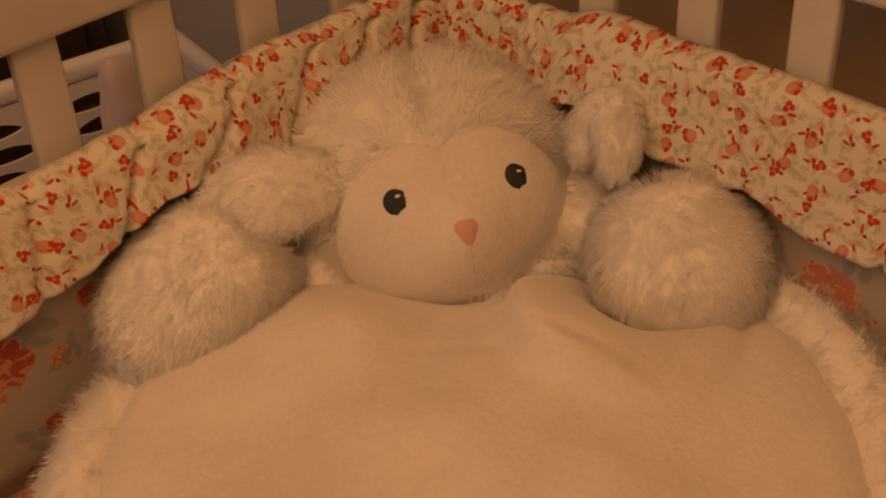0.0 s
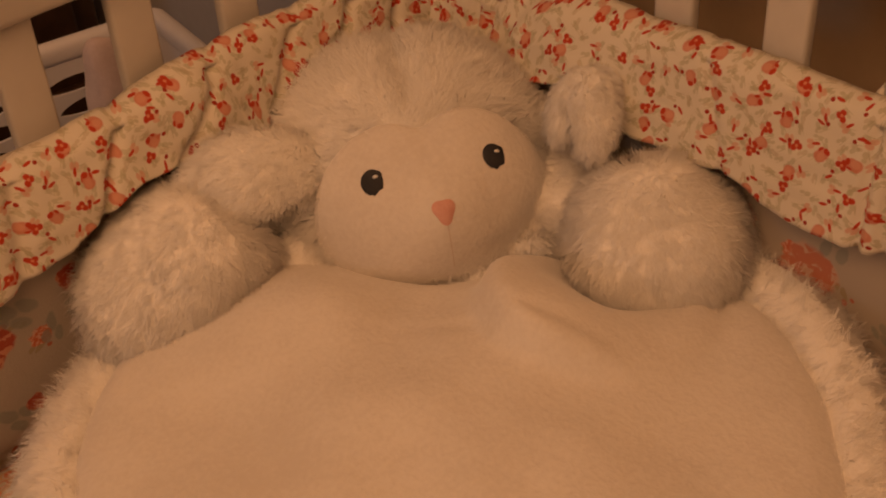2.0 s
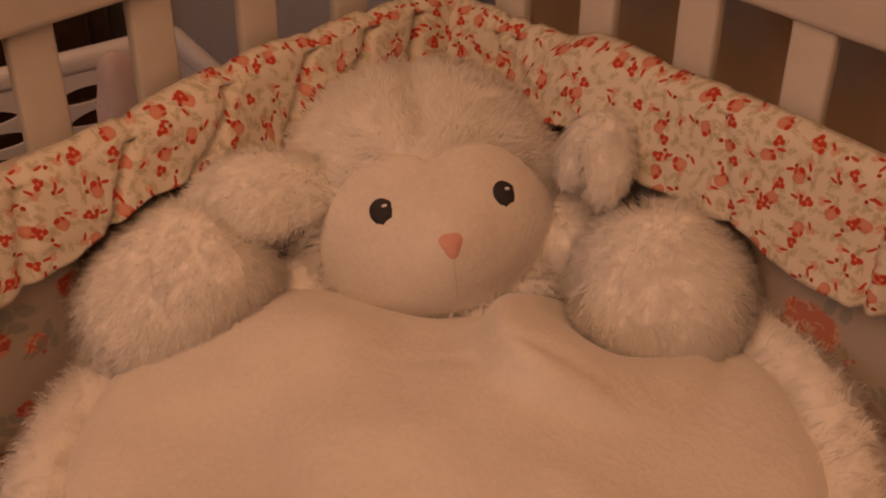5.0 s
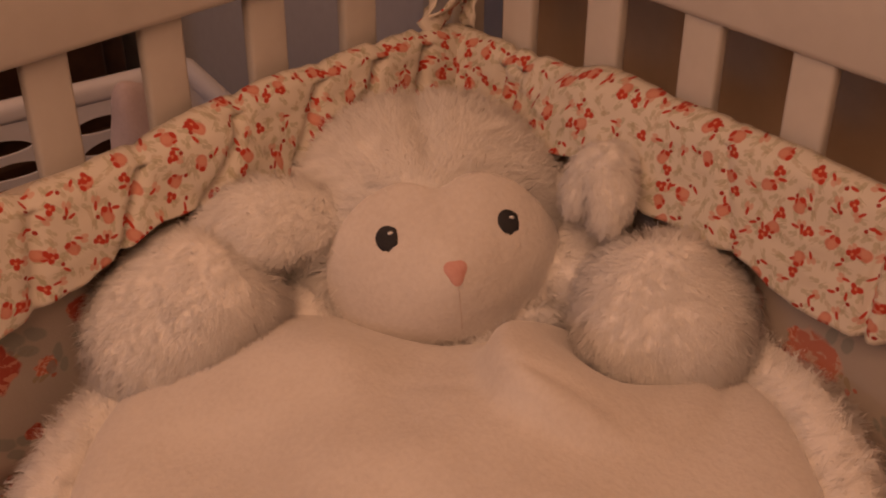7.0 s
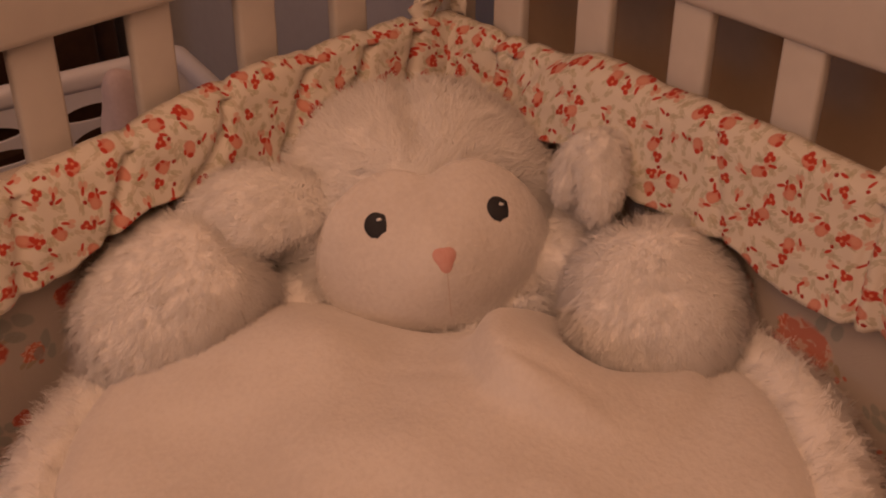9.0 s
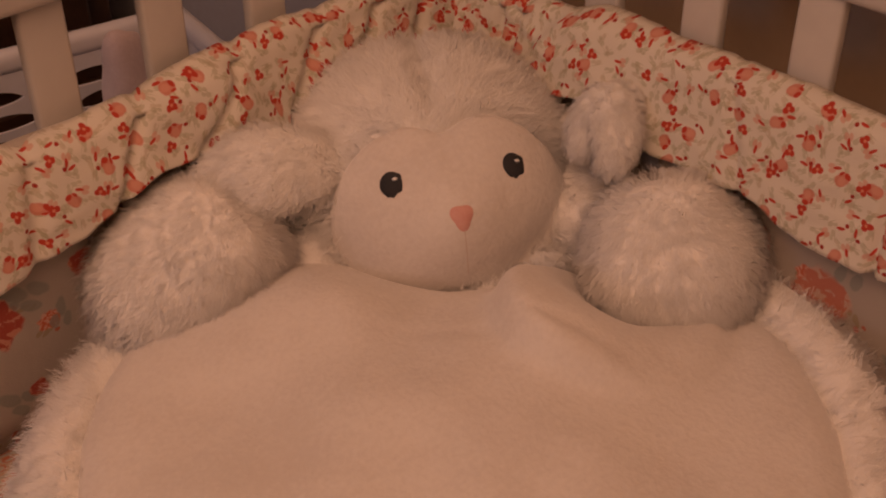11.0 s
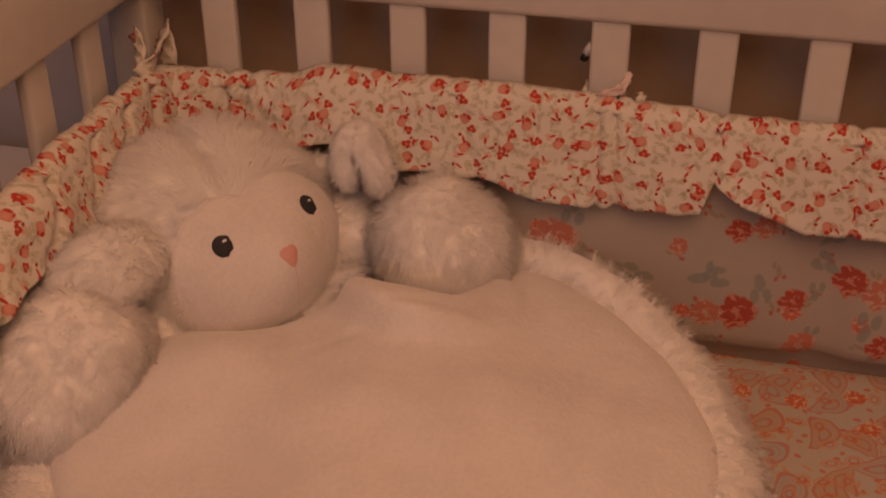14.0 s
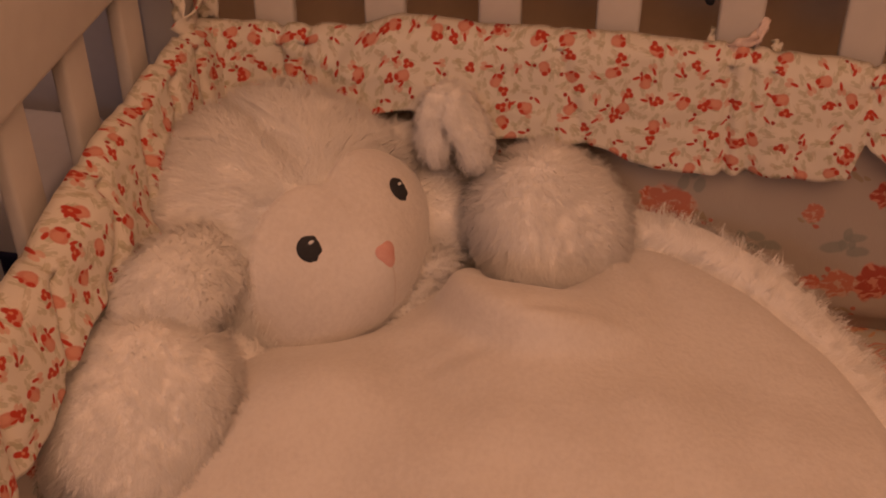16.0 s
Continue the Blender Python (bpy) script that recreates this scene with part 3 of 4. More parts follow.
def comb_from(centre, down=0.25):
    def f(root, nrm):
        g = root - np.asarray(centre)
        g[:, 2] -= down * 0.1
        g -= nrm * (g * nrm).sum(1)[:, None]
        return g / (np.linalg.norm(g, axis=1)[:, None] + 1e-6)
    return f


def blob(centre, ax, ay, az, radii, power=2.0, lump=0.05, seed=0.0, nu=28, nv=40, scale=14):
    """A soft stuffed lump: an ellipsoid with its own axes, dented unevenly."""
    ax, ay, az = Vector(ax).normalized(), Vector(ay).normalized(), Vector(az).normalized()
    verts = []
    for i in range(nu + 1):
        th = math.pi * i / nu
        for j in range(nv):
            ph = 2 * math.pi * j / nv
            d = Vector((math.sin(th) * math.cos(ph), math.sin(th) * math.sin(ph), math.cos(th)))
            e = [math.copysign(abs(q) ** (2.0 / power), q) for q in d]
            p = ax * (e[0] * radii[0]) + ay * (e[1] * radii[1]) + az * (e[2] * radii[2])
            p = p * (1 + lump * wob(p, scale, seed))
            verts.append(Vector(centre) + p)
    return verts, [f[::-1] for f in grid(nu + 1, nv, True)]


def body_ring(profile, nphi, top):
    verts = []
    for r, z in profile:
        for j in range(nphi):
            a = 2 * math.pi * j / nphi
            w = 1 + 0.026 * math.cos(a - 2.3) + 0.02 * wob((math.cos(a), math.sin(a), z * 3), 1.6, 2) + 0.01 * wob((math.cos(a), math.sin(a), z), 6, 5)
            south = math.exp(-(((a if a < math.pi / 2 else a - 2 * math.pi) + 1.75) / 0.55) ** 2)
            w += (0.10 if top else 0.045) * south
            x, y = BC.x + r * w * math.cos(a), BC.y + r * w * math.sin(a)
            lean = math.exp(-((a if a < math.pi else a - 2 * math.pi) + 0.45) ** 2 / 0.35) * max(0.0, min(1.0, (r - 0.235) / 0.04))
            zz = z + (top(x, y) if top else 0.026 * lean * min(1.0, z / 0.06))
            verts.append((min(x, 0.775 - 0.3 * max(0, x - 0.775)), min(y, 0.775), zz))
    return verts


# body side of long fur
side_profile = [(0.25, 0.016), (0.28, 0.022), (0.298, 0.05), (0.301, 0.078), (0.291, 0.105), (0.272, 0.122), (0.252, 0.127), (0.236, 0.114)]
sv = body_ring(side_profile, 120, None)
sf = grid(len(side_profile), 120, True)
furry("body_side", sv, sf, 8500, 0.0145, comb_from((0.5, 0.48, 0.3)), 11, lamb, label="long shaggy white fur")


def belly_top(x, y):
    r = math.hypot(x - BC.x, y - BC.y)
    k = max(0.0, 1 - (r / 0.26) ** 2)
    z = 0.012 * wob((x, y, 0), 7, 3) * k + 0.006 * wob((x, y, 0), 17, 8) * k
    # the right half puffs up by the collar and ends in a round step
    d = math.hypot((x - 0.632) * 0.95, y - 0.472)
    puff = 1 / (1 + math.exp((d - 0.080) / 0.0038)) * math.exp(-((max(0.0, 0.50 - y) / 0.09) ** 2))
    q1, q2 = (x - 0.56) * 0.5 - (y - 0.49) * 0.86, (x - 0.56) * 0.86 + (y - 0.49) * 0.5
    fold = math.exp(-((q1 / 0.07) ** 2 + ((q2 + 1.5 * q1 * q1) / 0.008) ** 2))
    neck = math.exp(-(((x - 0.63) / 0.065) ** 2 + ((y - 0.635) / 0.065) ** 2))
    left = math.exp(-(((x - 0.49) / 0.055) ** 2 + ((y - 0.635) / 0.055) ** 2))
    hollow = math.exp(-(((x - 0.40) / 0.05) ** 2 + ((y - 0.60) / 0.03) ** 2))
    under_arm = math.exp(-(((x - 0.682) / 0.064) ** 2 + ((y - 0.495) / 0.058) ** 2))
    return z + 0.034 * puff - 0.003 * fold - 0.05 * neck + 0.012 * left - 0.006 * hollow - 0.068 * under_arm


belly_rim = [(0.240, 0.108), (0.2465, 0.117), (0.2455, 0.126), (0.240, 0.132), (0.232, 0.136)]
belly_profile = belly_rim + [(0.225 * (1 - k / 60), 0.138 + 0.022 * (1 - (1 - k / 60) ** 2)) for k in range(61)]
bv = body_ring(belly_profile, 240, belly_top)
obj("belly", bv, grid(len(belly_profile), 240, True), MINKY, lamb, label="smooth short-pile cream belly")

# head
EX = Vector((0.822, -0.562, 0.09)).normalized()
EN = Vector((-0.44, -0.50, 0.745))
EN = (EN - EX * EN.dot(EX)).normalized()
EY = EN.cross(EX).normalized()
HC = Vector((0.642, 0.664, 0.185))


def toy(x, y, n):
    """A place given across, up and out of the lamb's face."""
    return HC + EX * x + EY * y + EN * n


FCX, FCY, FW, FH = 0.006, -0.040, 0.0945, 0.0635


def face_edge(a):
    """Heart-topped outline: how far the face reaches in the direction a."""
    top = math.sin(a)
    lobes = 0.06 * math.exp(-((a - 1.05) / 0.35) ** 2) + 0.04 * math.exp(-((a - 2.1) / 0.35) ** 2)
    return 1 - 0.2 * math.exp(-((a - math.pi / 2) / 0.2) ** 2) + lobes + (0.02 if top < 0 else 0.0)


HEAD_R, HEAD_X, HEAD_Y, HEAD_N = (0.112, 0.106, 0.056), -0.004, 0.007, -0.011


def head_height(x, y):
    """How far the stuffed head stands out over a place of the face's plane."""
    k = 1 - ((x - HEAD_X) / HEAD_R[0]) ** 2 - ((y - HEAD_Y) / HEAD_R[1]) ** 2
    return HEAD_N + HEAD_R[2] * math.sqrt(max(0.0, k))


def face_height(x, y):
    a = math.atan2((y - FCY) / FH, (x - FCX) / FW) % (2 * math.pi)
    t = min(1.0, math.hypot((x - FCX) / FW, (y - FCY) / FH) / face_edge(a))
    n = head_height(x, y) + 0.003 + 0.016 * math.sqrt(max(0.0, 1 - t ** 2.6))
    n += 0.013 * math.exp(-(((x - 0.008) / 0.036) ** 2 + ((y + 0.066) / 0.034) ** 2)) * (1 - t ** 4)
    return n + 0.0012 * wob((x, y, 0), 40, 3)


def off_face(c):
    q = c - np.array(HC)
    out = []
    for x, y, nn in zip(q @ np.array(EX), q @ np.array(EY), q @ np.array(EN)):
        a = math.atan2((y - FCY) / FH, (x - FCX) / FW) % (2 * math.pi)
        t = math.hypot((x - FCX) / FW, (y - FCY) / FH) / face_edge(a)
        out.append(t > 0.9 or nn < 0.0)
    return np.array(out)


hv, hf = blob(toy(HEAD_X, HEAD_Y, HEAD_N), EX, EY, EN, HEAD_R, 2.0, 0.03, 1.0, 40, 60)
for k, v in enumerate(hv):
    q = v - HC
    x, y, n = q.dot(EX), q.dot(EY), q.dot(EN)
    if y > 0.02:
        hv[k] = v - (EY * 0.6 + EN * 0.8) * (0.010 * math.exp(-((x - 0.004) / 0.010) ** 2) * min(1.0, (y - 0.02) / 0.03))
furry("head", hv, hf, 4800, 0.0165, comb_from(toy(0.0, -0.03, 0.06)), 12, lamb, keep=off_face, label="shaggy white fur head")

fv = []
nr, na = 30, 96
for i in range(nr + 1):
    for j in range(na):
        a, t = 2 * math.pi * j / na, i / nr
        e = face_edge(a)
        x, y = FCX + FW * e * t * math.cos(a), FCY + FH * e * t * math.sin(a)
        fv.append(toy(x, y, face_height(x, y) if t < 1 else head_height(x, y) - 0.001))
obj("face", fv, [f[::-1] for f in grid(nr + 1, na, True)], MINKY, lamb, label="smooth short-pile white face")


def on_face(target):
    q = Vector(target) - HC
    x, y = q.dot(EX), q.dot(EY)
    return toy(x, y, face_height(x, y))


def patch(name, centre, wx, wy, lift, material, parent, tilt=0.0, label="", shape=None):
    c = on_face(centre)
    vs = []
    ax = EX * math.cos(tilt) + EY * math.sin(tilt)
    ay = -EX * math.sin(tilt) + EY * math.cos(tilt)
    for i in range(9):
        t = i / 8
        for j in range(28):
            a = 2 * math.pi * j / 28
            k = shape(a) if shape else 1 + 0.02 * math.sin(9 * a) + 0.02 * math.sin(13 * a)
            p = c + ax * (wx * t * k * math.cos(a)) + ay * (wy * t * k * math.sin(a))
            p = on_face(p) + EN * (lift * (1 - t ** 4) + 0.0004)
            vs.append(p)
    return obj(name, vs, grid(9, 28, True), material, parent, label=label)


EYE_L, EYE_R, NOSE = Vector((0.58, 0.644, 0.203)), Vector((0.656, 0.592, 0.212)), Vector((0.598, 0.587, 0.197))
for e in (EYE_L, EYE_R):
    eye = patch("eye", e, 0.0084, 0.0094, 0.0012, BLACK, lamb, label="black embroidered eye",
          shape=lambda a: 1 + 0.16 * math.exp(-((a - 0.55) / 0.16) ** 2) + 0.10 * math.exp(-((a - 5.6) / 0.2) ** 2) + 0.12 * math.exp(-((a - 4.75) / 0.14) ** 2) + 0.08 * math.exp(-((a - 4.2) / 0.12) ** 2) - 0.08 * math.exp(-((a - 5.2) / 0.2) ** 2))
    patch("eye_glint", e + EX * 0.0032 + EY * 0.0028, 0.0024, 0.0014, 0.0026, GLINT, eye, label="white stitched glint")
patch("nose", NOSE, 0.0082, 0.0088, 0.0012, PINK, lamb, label="pink embroidered nose", shape=lambda a: 1 - 0.16 * math.cos(3 * (a + math.pi / 2)) * -1)

# mouth stitch below the nose
# long fringe standing out round the face
fringe_v, fringe_f = [], []
for j in range(97):
    a = 2 * math.pi * j / 96
    for t in (1.0, 1.09):
        x, y = FCX + FW * face_edge(a % (2 * math.pi)) * t * math.cos(a), FCY + FH * face_edge(a % (2 * math.pi)) * t * math.sin(a)
        fringe_v.append(toy(x, y, head_height(x, y) - 0.001))
for j in range(96):
    fringe_f.append((2 * j, 2 * j + 1, 2 * j + 3, 2 * j + 2))
furry("face_fringe", fringe_v, fringe_f, 190, 0.023, comb_from(toy(FCX, FCY, 0.03)), 19, lamb, width=0.00032, per=24, curl=0.6)

mouth = []
for i in range(15):
    y = -0.064 - 0.030 * i / 14
    for w in (-0.0004, 0.0004):
        mouth.append(toy(0.0085 + w, y, face_height(0.0085, y) + 0.0004))
obj("mouth_stitch", mouth, grid(15, 2), THREAD, lamb, label="fine pink stitched mouth line")


def turned(a, b, degrees):
    c, d = math.cos(radians(degrees)), math.sin(radians(degrees))
    return a * c + b * d, b * c - a * d


# arms
ax, ay = turned(EX, EY, 22)
az = ax.cross(ay)
av, af = blob((0.446, 0.7245, 0.153), ax, ay, az, (0.072, 0.060, 0.046), 2.3, 0.1, 3.0, 34, 48, 20)
furry("arm", av, af, 3600, 0.0135, comb_from((0.47, 0.70, 0.24)), 13, lamb, flat=az)
ax, ay = turned(EX, EY, -8)
az = ax.cross(ay)
av, af = blob((0.714, 0.480, 0.152), ax, ay, az, (0.063, 0.065, 0.046), 2.3, 0.1, 5.0, 34, 48, 20)
furry("arm", av, af, 3600, 0.0135, comb_from((0.70, 0.49, 0.26)), 14, lamb, flat=az)


def swept(points, widths, thick, flat, nu=30, nv=22):
    """A stuffed flap along a bent line, rounded at its ends."""
    pts = [Vector(p) for p in points]
    verts = []
    for i in range(nu + 1):
        u = i / nu * (len(pts) - 1)
        k = min(int(u), len(pts) - 2)
        f = u - k
        p0, p1, p2, p3 = pts[max(k - 1, 0)], pts[k], pts[k + 1], pts[min(k + 2, len(pts) - 1)]
        c = 0.5 * (2 * p1 + (p2 - p0) * f + (2 * p0 - 5 * p1 + 4 * p2 - p3) * f * f + (3 * p1 - p0 - 3 * p2 + p3) * f ** 3)
        tan = ((p2 - p0) * (1 - f) + (p3 - p1) * f).normalized()
        out = (flat - tan * flat.dot(tan)).normalized()
        across = tan.cross(out)
        w = float(np.interp(u, range(len(pts)), widths))
        end = math.sqrt(max(0.0, 1 - (2 * i / nu - 1) ** 6)) + 0.02
        for j in range(nv):
            a = 2 * math.pi * j / nv
            q = c + across * (w * end * math.cos(a)) + out * (thick * end * math.sin(a))
            verts.append(q + out * (0.003 * wob(q, 30)))
    return verts, [f[::-1] for f in grid(nu + 1, nv, True)]


# ears
er = Vector((0.730, 0.558, 0.228))
av, af = swept([er - EX * 0.030 - EY * 0.014 - EN * 0.016, er - EX * 0.014 + EY * 0.010 - EN * 0.004, er + EX * 0.000 + EY * 0.016 + EN * 0.005, er - EX * 0.002 - EY * 0.010 + EN * 0.009, er - EX * 0.012 - EY * 0.038 + EN * 0.002], (0.012, 0.017, 0.020, 0.018, 0.012), 0.009, EN)
ear = furry("ear", av, af, 1500, 0.008, comb_from(er + EY * 0.06 + EN * 0.02), 16, lamb)
av, af = swept([er - EX * 0.006 + EY * 0.016 - EN * 0.002, er + EX * 0.014 + EY * 0.020, er + EX * 0.033 + EY * 0.014 - EN * 0.008], (0.010, 0.014, 0.008), 0.007, EN, 20, 18)
furry("ear_fold", av, af, 900, 0.0085, comb_from(er - EX * 0.02 + EN * 0.03), 17, ear)
el = Vector((0.504, 0.726, 0.206))
av, af = swept([el + EX * 0.075 + EY * 0.006 - EN * 0.014, el + EX * 0.03 + EY * 0.003 + EN * 0.004, el + EX * 0.002 - EY * 0.002 + EN * 0.007, el - EX * 0.022 - EY * 0.001 + EN * 0.002, el - EX * 0.033 + EY * 0.004], (0.026, 0.033, 0.033, 0.026, 0.012), 0.011, EN)
furry("ear", av, af, 2000, 0.0115, comb_from(el + EX * 0.12 + EN * 0.02), 15, lamb, flat=EN)

# fluff that fills the neck between head, ears and arms
for k, (x, y, n, r) in enumerate(((0.112, -0.058, -0.010, 0.034), (0.112, 0.0, -0.012, 0.032), (0.118, -0.03, -0.012, 0.032), (-0.116, -0.058, -0.012, 0.036), (-0.118, -0.022, -0.016, 0.032), (0.075, -0.098, -0.03, 0.028), (-0.085, -0.095, -0.03, 0.03), (-0.135, -0.03, -0.02, 0.036))):
    av, af = blob(toy(x, y, n), EX, EY, EN, (r, r * 0.9, r * 0.8), 2.2, 0.1, k * 5.0, 18, 24, 25)
    furry("neck_fluff", av, af, 750, 0.012, comb_from(toy(0.0, 0.0, -0.01)), 60 + k, lamb)

av, af = blob((0.462, 0.750, 0.186), EX, EY, EN, (0.040, 0.026, 0.024), 2.2, 0.1, 41.0, 18, 24, 25)
furry("arm_tuft", av, af, 1000, 0.012, comb_from((0.50, 0.72, 0.2)), 71, lamb)

# fluffy collar under the chin
for k in range(9):
    u = k / 8 * 2 - 1
    c = toy(0.004 + 0.092 * u, -0.107 + 0.034 * u * u, 0.002 - 0.004 * abs(u))
    av, af = blob(c, EX, EY, EN, (0.015, 0.006, 0.006), 2.0, 0.2, k * 3.0, 8, 12, 40)
    furry("collar_tuft", av, af, 110, 0.018, comb_from(toy(0.0, -0.03, 0.0)), 30 + k, lamb)

# ---- ties of the bumper ----


def ribbon(points, width, side, material, parent, name="tie"):
    pts = [Vector(p) for p in points]
    verts, uv, run = [], [], 0.0
    for i, p in enumerate(pts):
        tan = (pts[min(i + 1, len(pts) - 1)] - pts[max(i - 1, 0)]).normalized()
        s = (Vector(side) - tan * tan.dot(Vector(side))).normalized()
        run += (p - pts[i - 1]).length if i else 0.0
        nrm = tan.cross(s)
        for k in range(5):
            w = k / 4 * 2 - 1
            verts.append(p + s * (w * width) + nrm * (0.002 * math.sin(w * 4 + i)))
            uv.append((run, w * width + 0.7))
    ob = obj(name, verts, grid(len(pts), 5), material, parent, uvs=uv)
    ob.modifiers.new("cloth", "SOLIDIFY").thickness = 0.0015
    return ob


def bend(a, b, c, n=14):
    a, b, c = Vector(a), Vector(b), Vector(c)
    return [a * (1 - t) ** 2 + b * 2 * t * (1 - t) + c * t * t for t in [k / n for k in range(n + 1)]]


ribbon(bend((0.745, 0.786, 0.278), (0.768, 0.772, 0.302), (0.798, 0.784, 0.309)), 0.010, (0.5, -0.2, 0.6), RUFFLE, pad_left)
ribbon(bend((0.748, 0.788, 0.290), (0.762, 0.79, 0.306), (0.774, 0.806, 0.310)), 0.006, (0.2, -0.5, 0.6), RUFFLE, pad_left)
ribbon(bend((0.79, 0.78, 0.272), (0.782, 0.772, 0.296), (0.80, 0.787, 0.298)), 0.008, (0.1, -0.9, 0.3), RUFFLE, pad_back)
TIE = 0.346
ribbon(bend((0.786, TIE + 0.014, 0.282), (0.778, TIE + 0.002, 0.291), (0.79, TIE - 0.010, 0.293)), 0.0045, (0, 0.3, 0.9), PINKTIE, pad_back)
ribbon(bend((0.79, TIE - 0.008, 0.286), (0.788, TIE - 0.013, 0.298), (0.797, TIE - 0.016, 0.306)), 0.0035, (0.2, 0.9, 0.2), PINKTIE, pad_back)
ribbon(bend((0.79, TIE + 0.018, 0.276), (0.80, TIE + 0.024, 0.284), (0.808, TIE + 0.019, 0.287)), 0.005, (0, 0.9, 0.5), RUFFLE, pad_back)
ribbon(bend((0.79, TIE - 0.022, 0.274), (0.800, TIE - 0.030, 0.282), (0.806, TIE - 0.027, 0.282)), 0.004, (0, 0.9, 0.5), RUFFLE, pad_back)
peg = thing("cord_toggle", (0.812, 0.371, 0.316), "small white plastic cord toggle with a dark end", "toggle")
for nm, z0, z1, mat, rad in (("barrel", -0.002, 0.010, GLINT, 0.0045), ("cap", -0.009, -0.002, BLACK, 0.0038)):
    bm = bmesh.new()
    bmesh.ops.create_cone(bm, cap_ends=True, segments=16, radius1=rad, radius2=rad * 0.85, depth=z1 - z0)
    bmesh.ops.bevel(bm, geom=[e for e in bm.edges if len(e.link_faces) == 2 and abs(e.calc_face_angle(0)) > 1], offset=0.001, segments=2, affect="EDGES")
    bmesh.ops.transform(bm, matrix=pose(0.812, 0.371, 0.316) @ pose(0, 0, 0, 25, 0, 0) @ pose(0, 0, (z0 + z1) / 2), verts=bm.verts)
    part(nm, bm, mat, peg, smooth_faces=True)

# ---- beyond the crib's end: bench, laundry basket, pack, dark dresser ----
BX0, BX1, BY0, BY1, BZ0, BZ1 = 0.10, 0.663, 0.93, 1.06, -0.12, 0.172
bench = thing("bench", (0.45, 1.0, FLOOR), "low dark wooden bench beyond the crib's end", "bench")
part("seat", box((0.0, 0.85, -0.155), (0.88, 1.2, -0.12), 0.004), DARKWOOD, bench)
for lx in (0.03, 0.83):
    for ly in (0.88, 1.15):
        part("leg", box((lx, ly, FLOOR), (lx + 0.035, ly + 0.035, -0.155), 0.003), DARKWOOD, bench)

basket = thing("laundry_basket", (0.4, 0.97, BZ0), "white plastic laundry basket with leaf-shaped slots", "laundry basket")


def slotted_wall(name, a, b, zlo, zhi, slots):
    """A wall from a to b with almond slots cut right through it; slots: place along it, height, half length, half height."""
    bm = bmesh.new()
    a, b = Vector(a), Vector(b)
    along = (b - a).normalized()
    loops = [[(0, zlo), ((b - a).length, zlo), ((b - a).length, zhi), (0, zhi)]]
    for sx, sz, w, h in slots:
        upper = [(sx + w * math.cos(math.pi * k / 12), sz + h * math.sin(math.pi * k / 12) ** 1.4) for k in range(13)]
        lower = [(sx - w * math.cos(math.pi * k / 12), sz - 0.45 * h * math.sin(math.pi * k / 12) ** 1.4) for k in range(1, 12)]
        loops.append(upper + lower)
    edges = []
    for loop in loops:
        vs = [bm.verts.new(a + along * x + Vector((0, 0, z))) for x, z in loop]
        edges += [bm.edges.new((vs[k], vs[(k + 1) % len(vs)])) for k in range(len(vs))]
    bmesh.ops.triangle_fill(bm, use_beauty=True, use_dissolve=False, edges=edges)
    ob = part(name, bm, PLASTIC, basket)
    so = ob.modifiers.new("sheet", "SOLIDIFY")
    so.thickness, so.offset = 0.003, 0
    return ob


far_slots = [(BX1 - 0.572 + 0.105 * c - (0.012 if r % 2 else 0.0), 0.135 - 0.026 * r, 0.036, 0.012) for c in range(-1, 5) for r in range(8) if 0.05 < BX1 - 0.572 + 0.105 * c < 0.54]
slotted_wall("basket_wall", (BX1, BY1, 0), (BX0, BY1, 0), BZ0, BZ1, far_slots)
slotted_wall("basket_wall", (BX0, BY0, 0), (BX1, BY0, 0), BZ0, BZ1 - 0.02, [])
slotted_wall("basket_wall", (BX1, BY0, 0), (BX1, BY1, 0), BZ0, BZ1, [])
slotted_wall("basket_wall", (BX0, BY1, 0), (BX0, BY0, 0), BZ0, BZ1, [])
part("basket_floor", box((BX0, BY0, BZ0), (BX1, BY1, BZ0 + 0.004)), PLASTIC, basket)
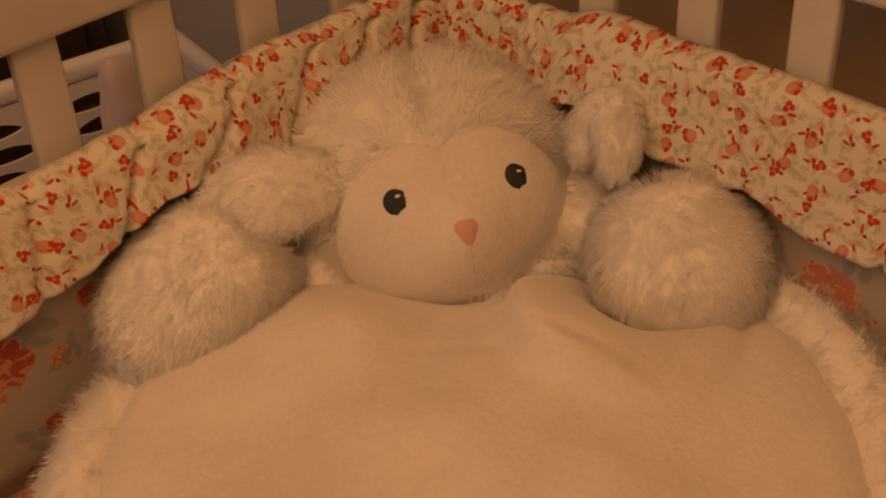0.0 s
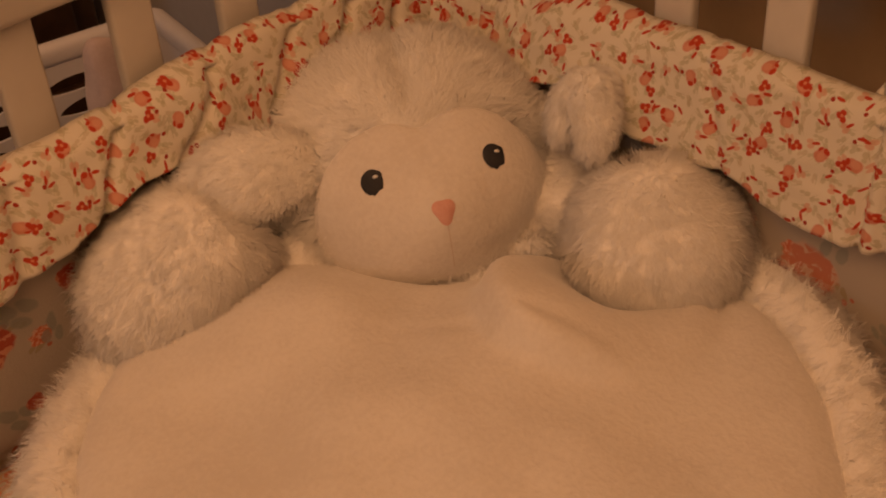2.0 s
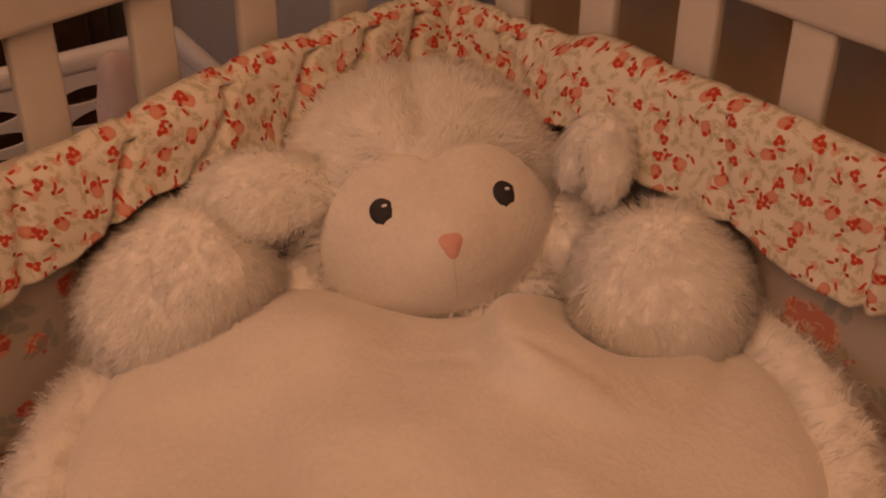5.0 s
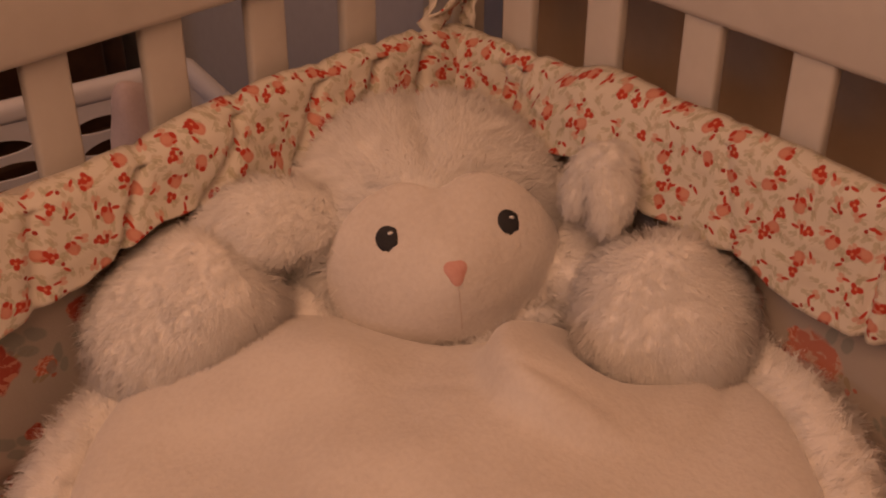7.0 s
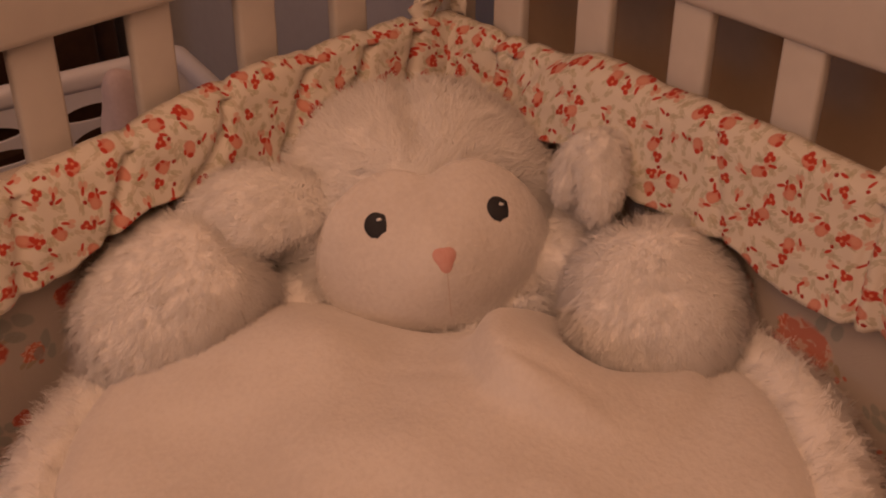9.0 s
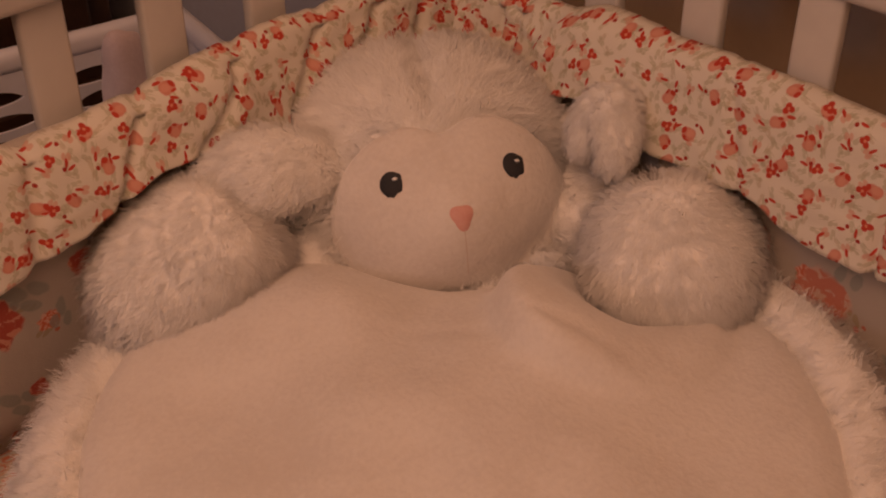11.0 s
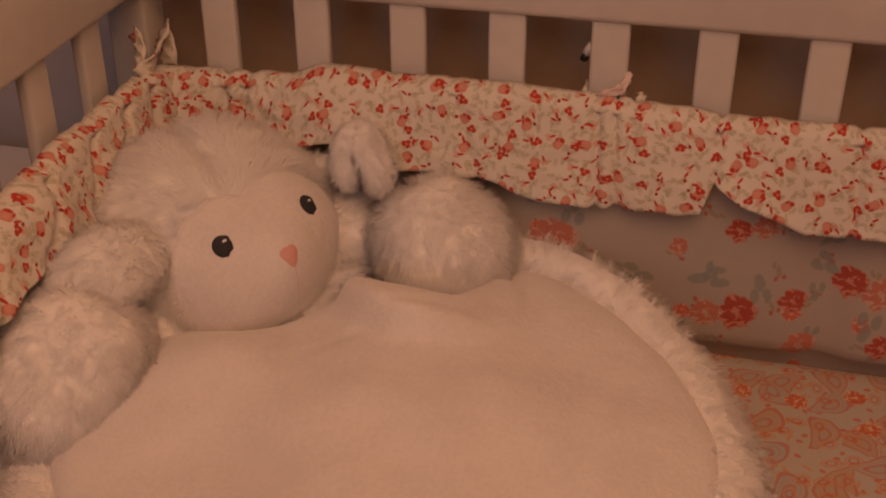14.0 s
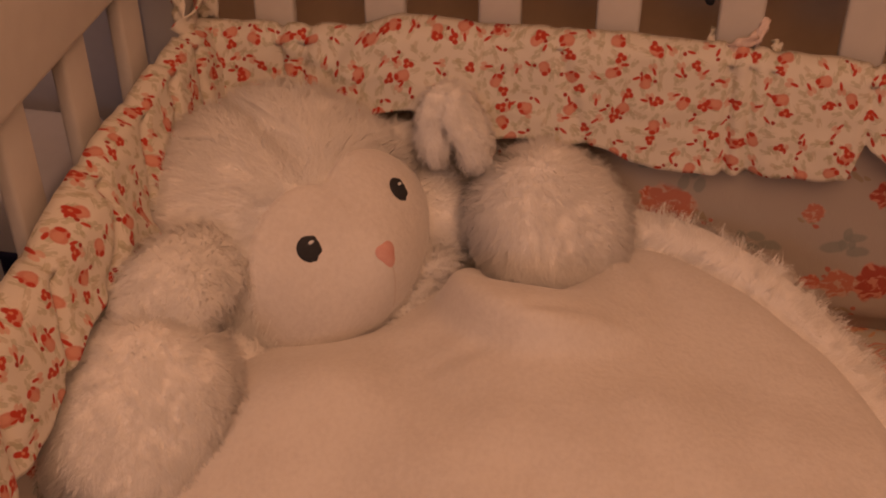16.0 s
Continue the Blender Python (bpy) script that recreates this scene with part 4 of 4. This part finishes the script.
for lo, hi in (((BX0, BY1 - 0.004, BZ1 - 0.012), (BX1 + 0.012, BY1 + 0.014, BZ1 + 0.012)), ((BX1 - 0.004, BY0, BZ1 - 0.012), (BX1 + 0.014, BY1 + 0.01, BZ1 + 0.012))):
    part("rim", box(lo, hi, 0.0085, 4), PLASTIC, basket, smooth_faces=True)
basket.matrix_world = pose(BX1, BY1, 0) @ pose(0, 0, 0, 0, 0, -10) @ pose(-BX1, -BY1, 0) @ Matrix.Translation(basket.location)
cv, cf = blob((0.596, 1.04, 0.115), (1, 0, 0), (0, 1, 0), (0, 0, 1), (0.03, 0.022, 0.075), 2.6, 0.3, 6.0, 24, 32, 26)
CLOTH = plain("pale_pink_cloth", (0.62, 0.5, 0.5), (0.72, 0.6, 0.6), 0.9, 20, 300, 0.001, 0.2)
tagged(obj("folded_cloth", cv, cf, CLOTH), "pale pink cloth bundled in the laundry basket", "cloth")
cv, cf = blob((0.4, 0.97, -0.03), (1, 0, 0), (0, 1, 0), (0, 0, 1), (0.26, 0.095, 0.085), 3.0, 0.2, 8.0, 24, 40, 14)
DARKCLOTH = plain("dark_laundry_cloth", (0.03, 0.025, 0.03), (0.06, 0.05, 0.05), 0.95, 20, 300, 0.001, 0.2)
tagged(obj("laundry_pile", cv, cf, DARKCLOTH), "heap of dark laundry inside a white basket", "laundry")
pack = thing("wipes_pack", (0.79, 1.0, -0.12), "white paper pack with a dark blue band on a bench", "pack")
part("wrapper", box((0.72, 0.93, -0.12), (0.87, 1.08, 0.12), 0.012, 3), PLASTIC, pack, smooth_faces=True)
NAVY = plain("dark_blue_print", (0.02, 0.03, 0.09), (0.03, 0.04, 0.12), 0.5, 20, 200, 0.0)
part("band", box((0.718, 0.928, -0.02), (0.872, 1.082, 0.06), 0.012, 3), NAVY, pack, smooth_faces=True)

dresser = thing("dresser", (0.2, 1.6, FLOOR), "tall dark stained wooden dresser against the far wall", "dresser")
part("carcass", box((-0.9, 1.45, FLOOR), (0.80, 2.0, 1.0), 0.006), DARKWOOD, dresser)
for k in range(4):
    part("drawer_front", box((-0.86, 1.43, FLOOR + 0.08 + k * 0.34), (0.76, 1.449, FLOOR + 0.38 + k * 0.34), 0.005), DARKWOOD, dresser)
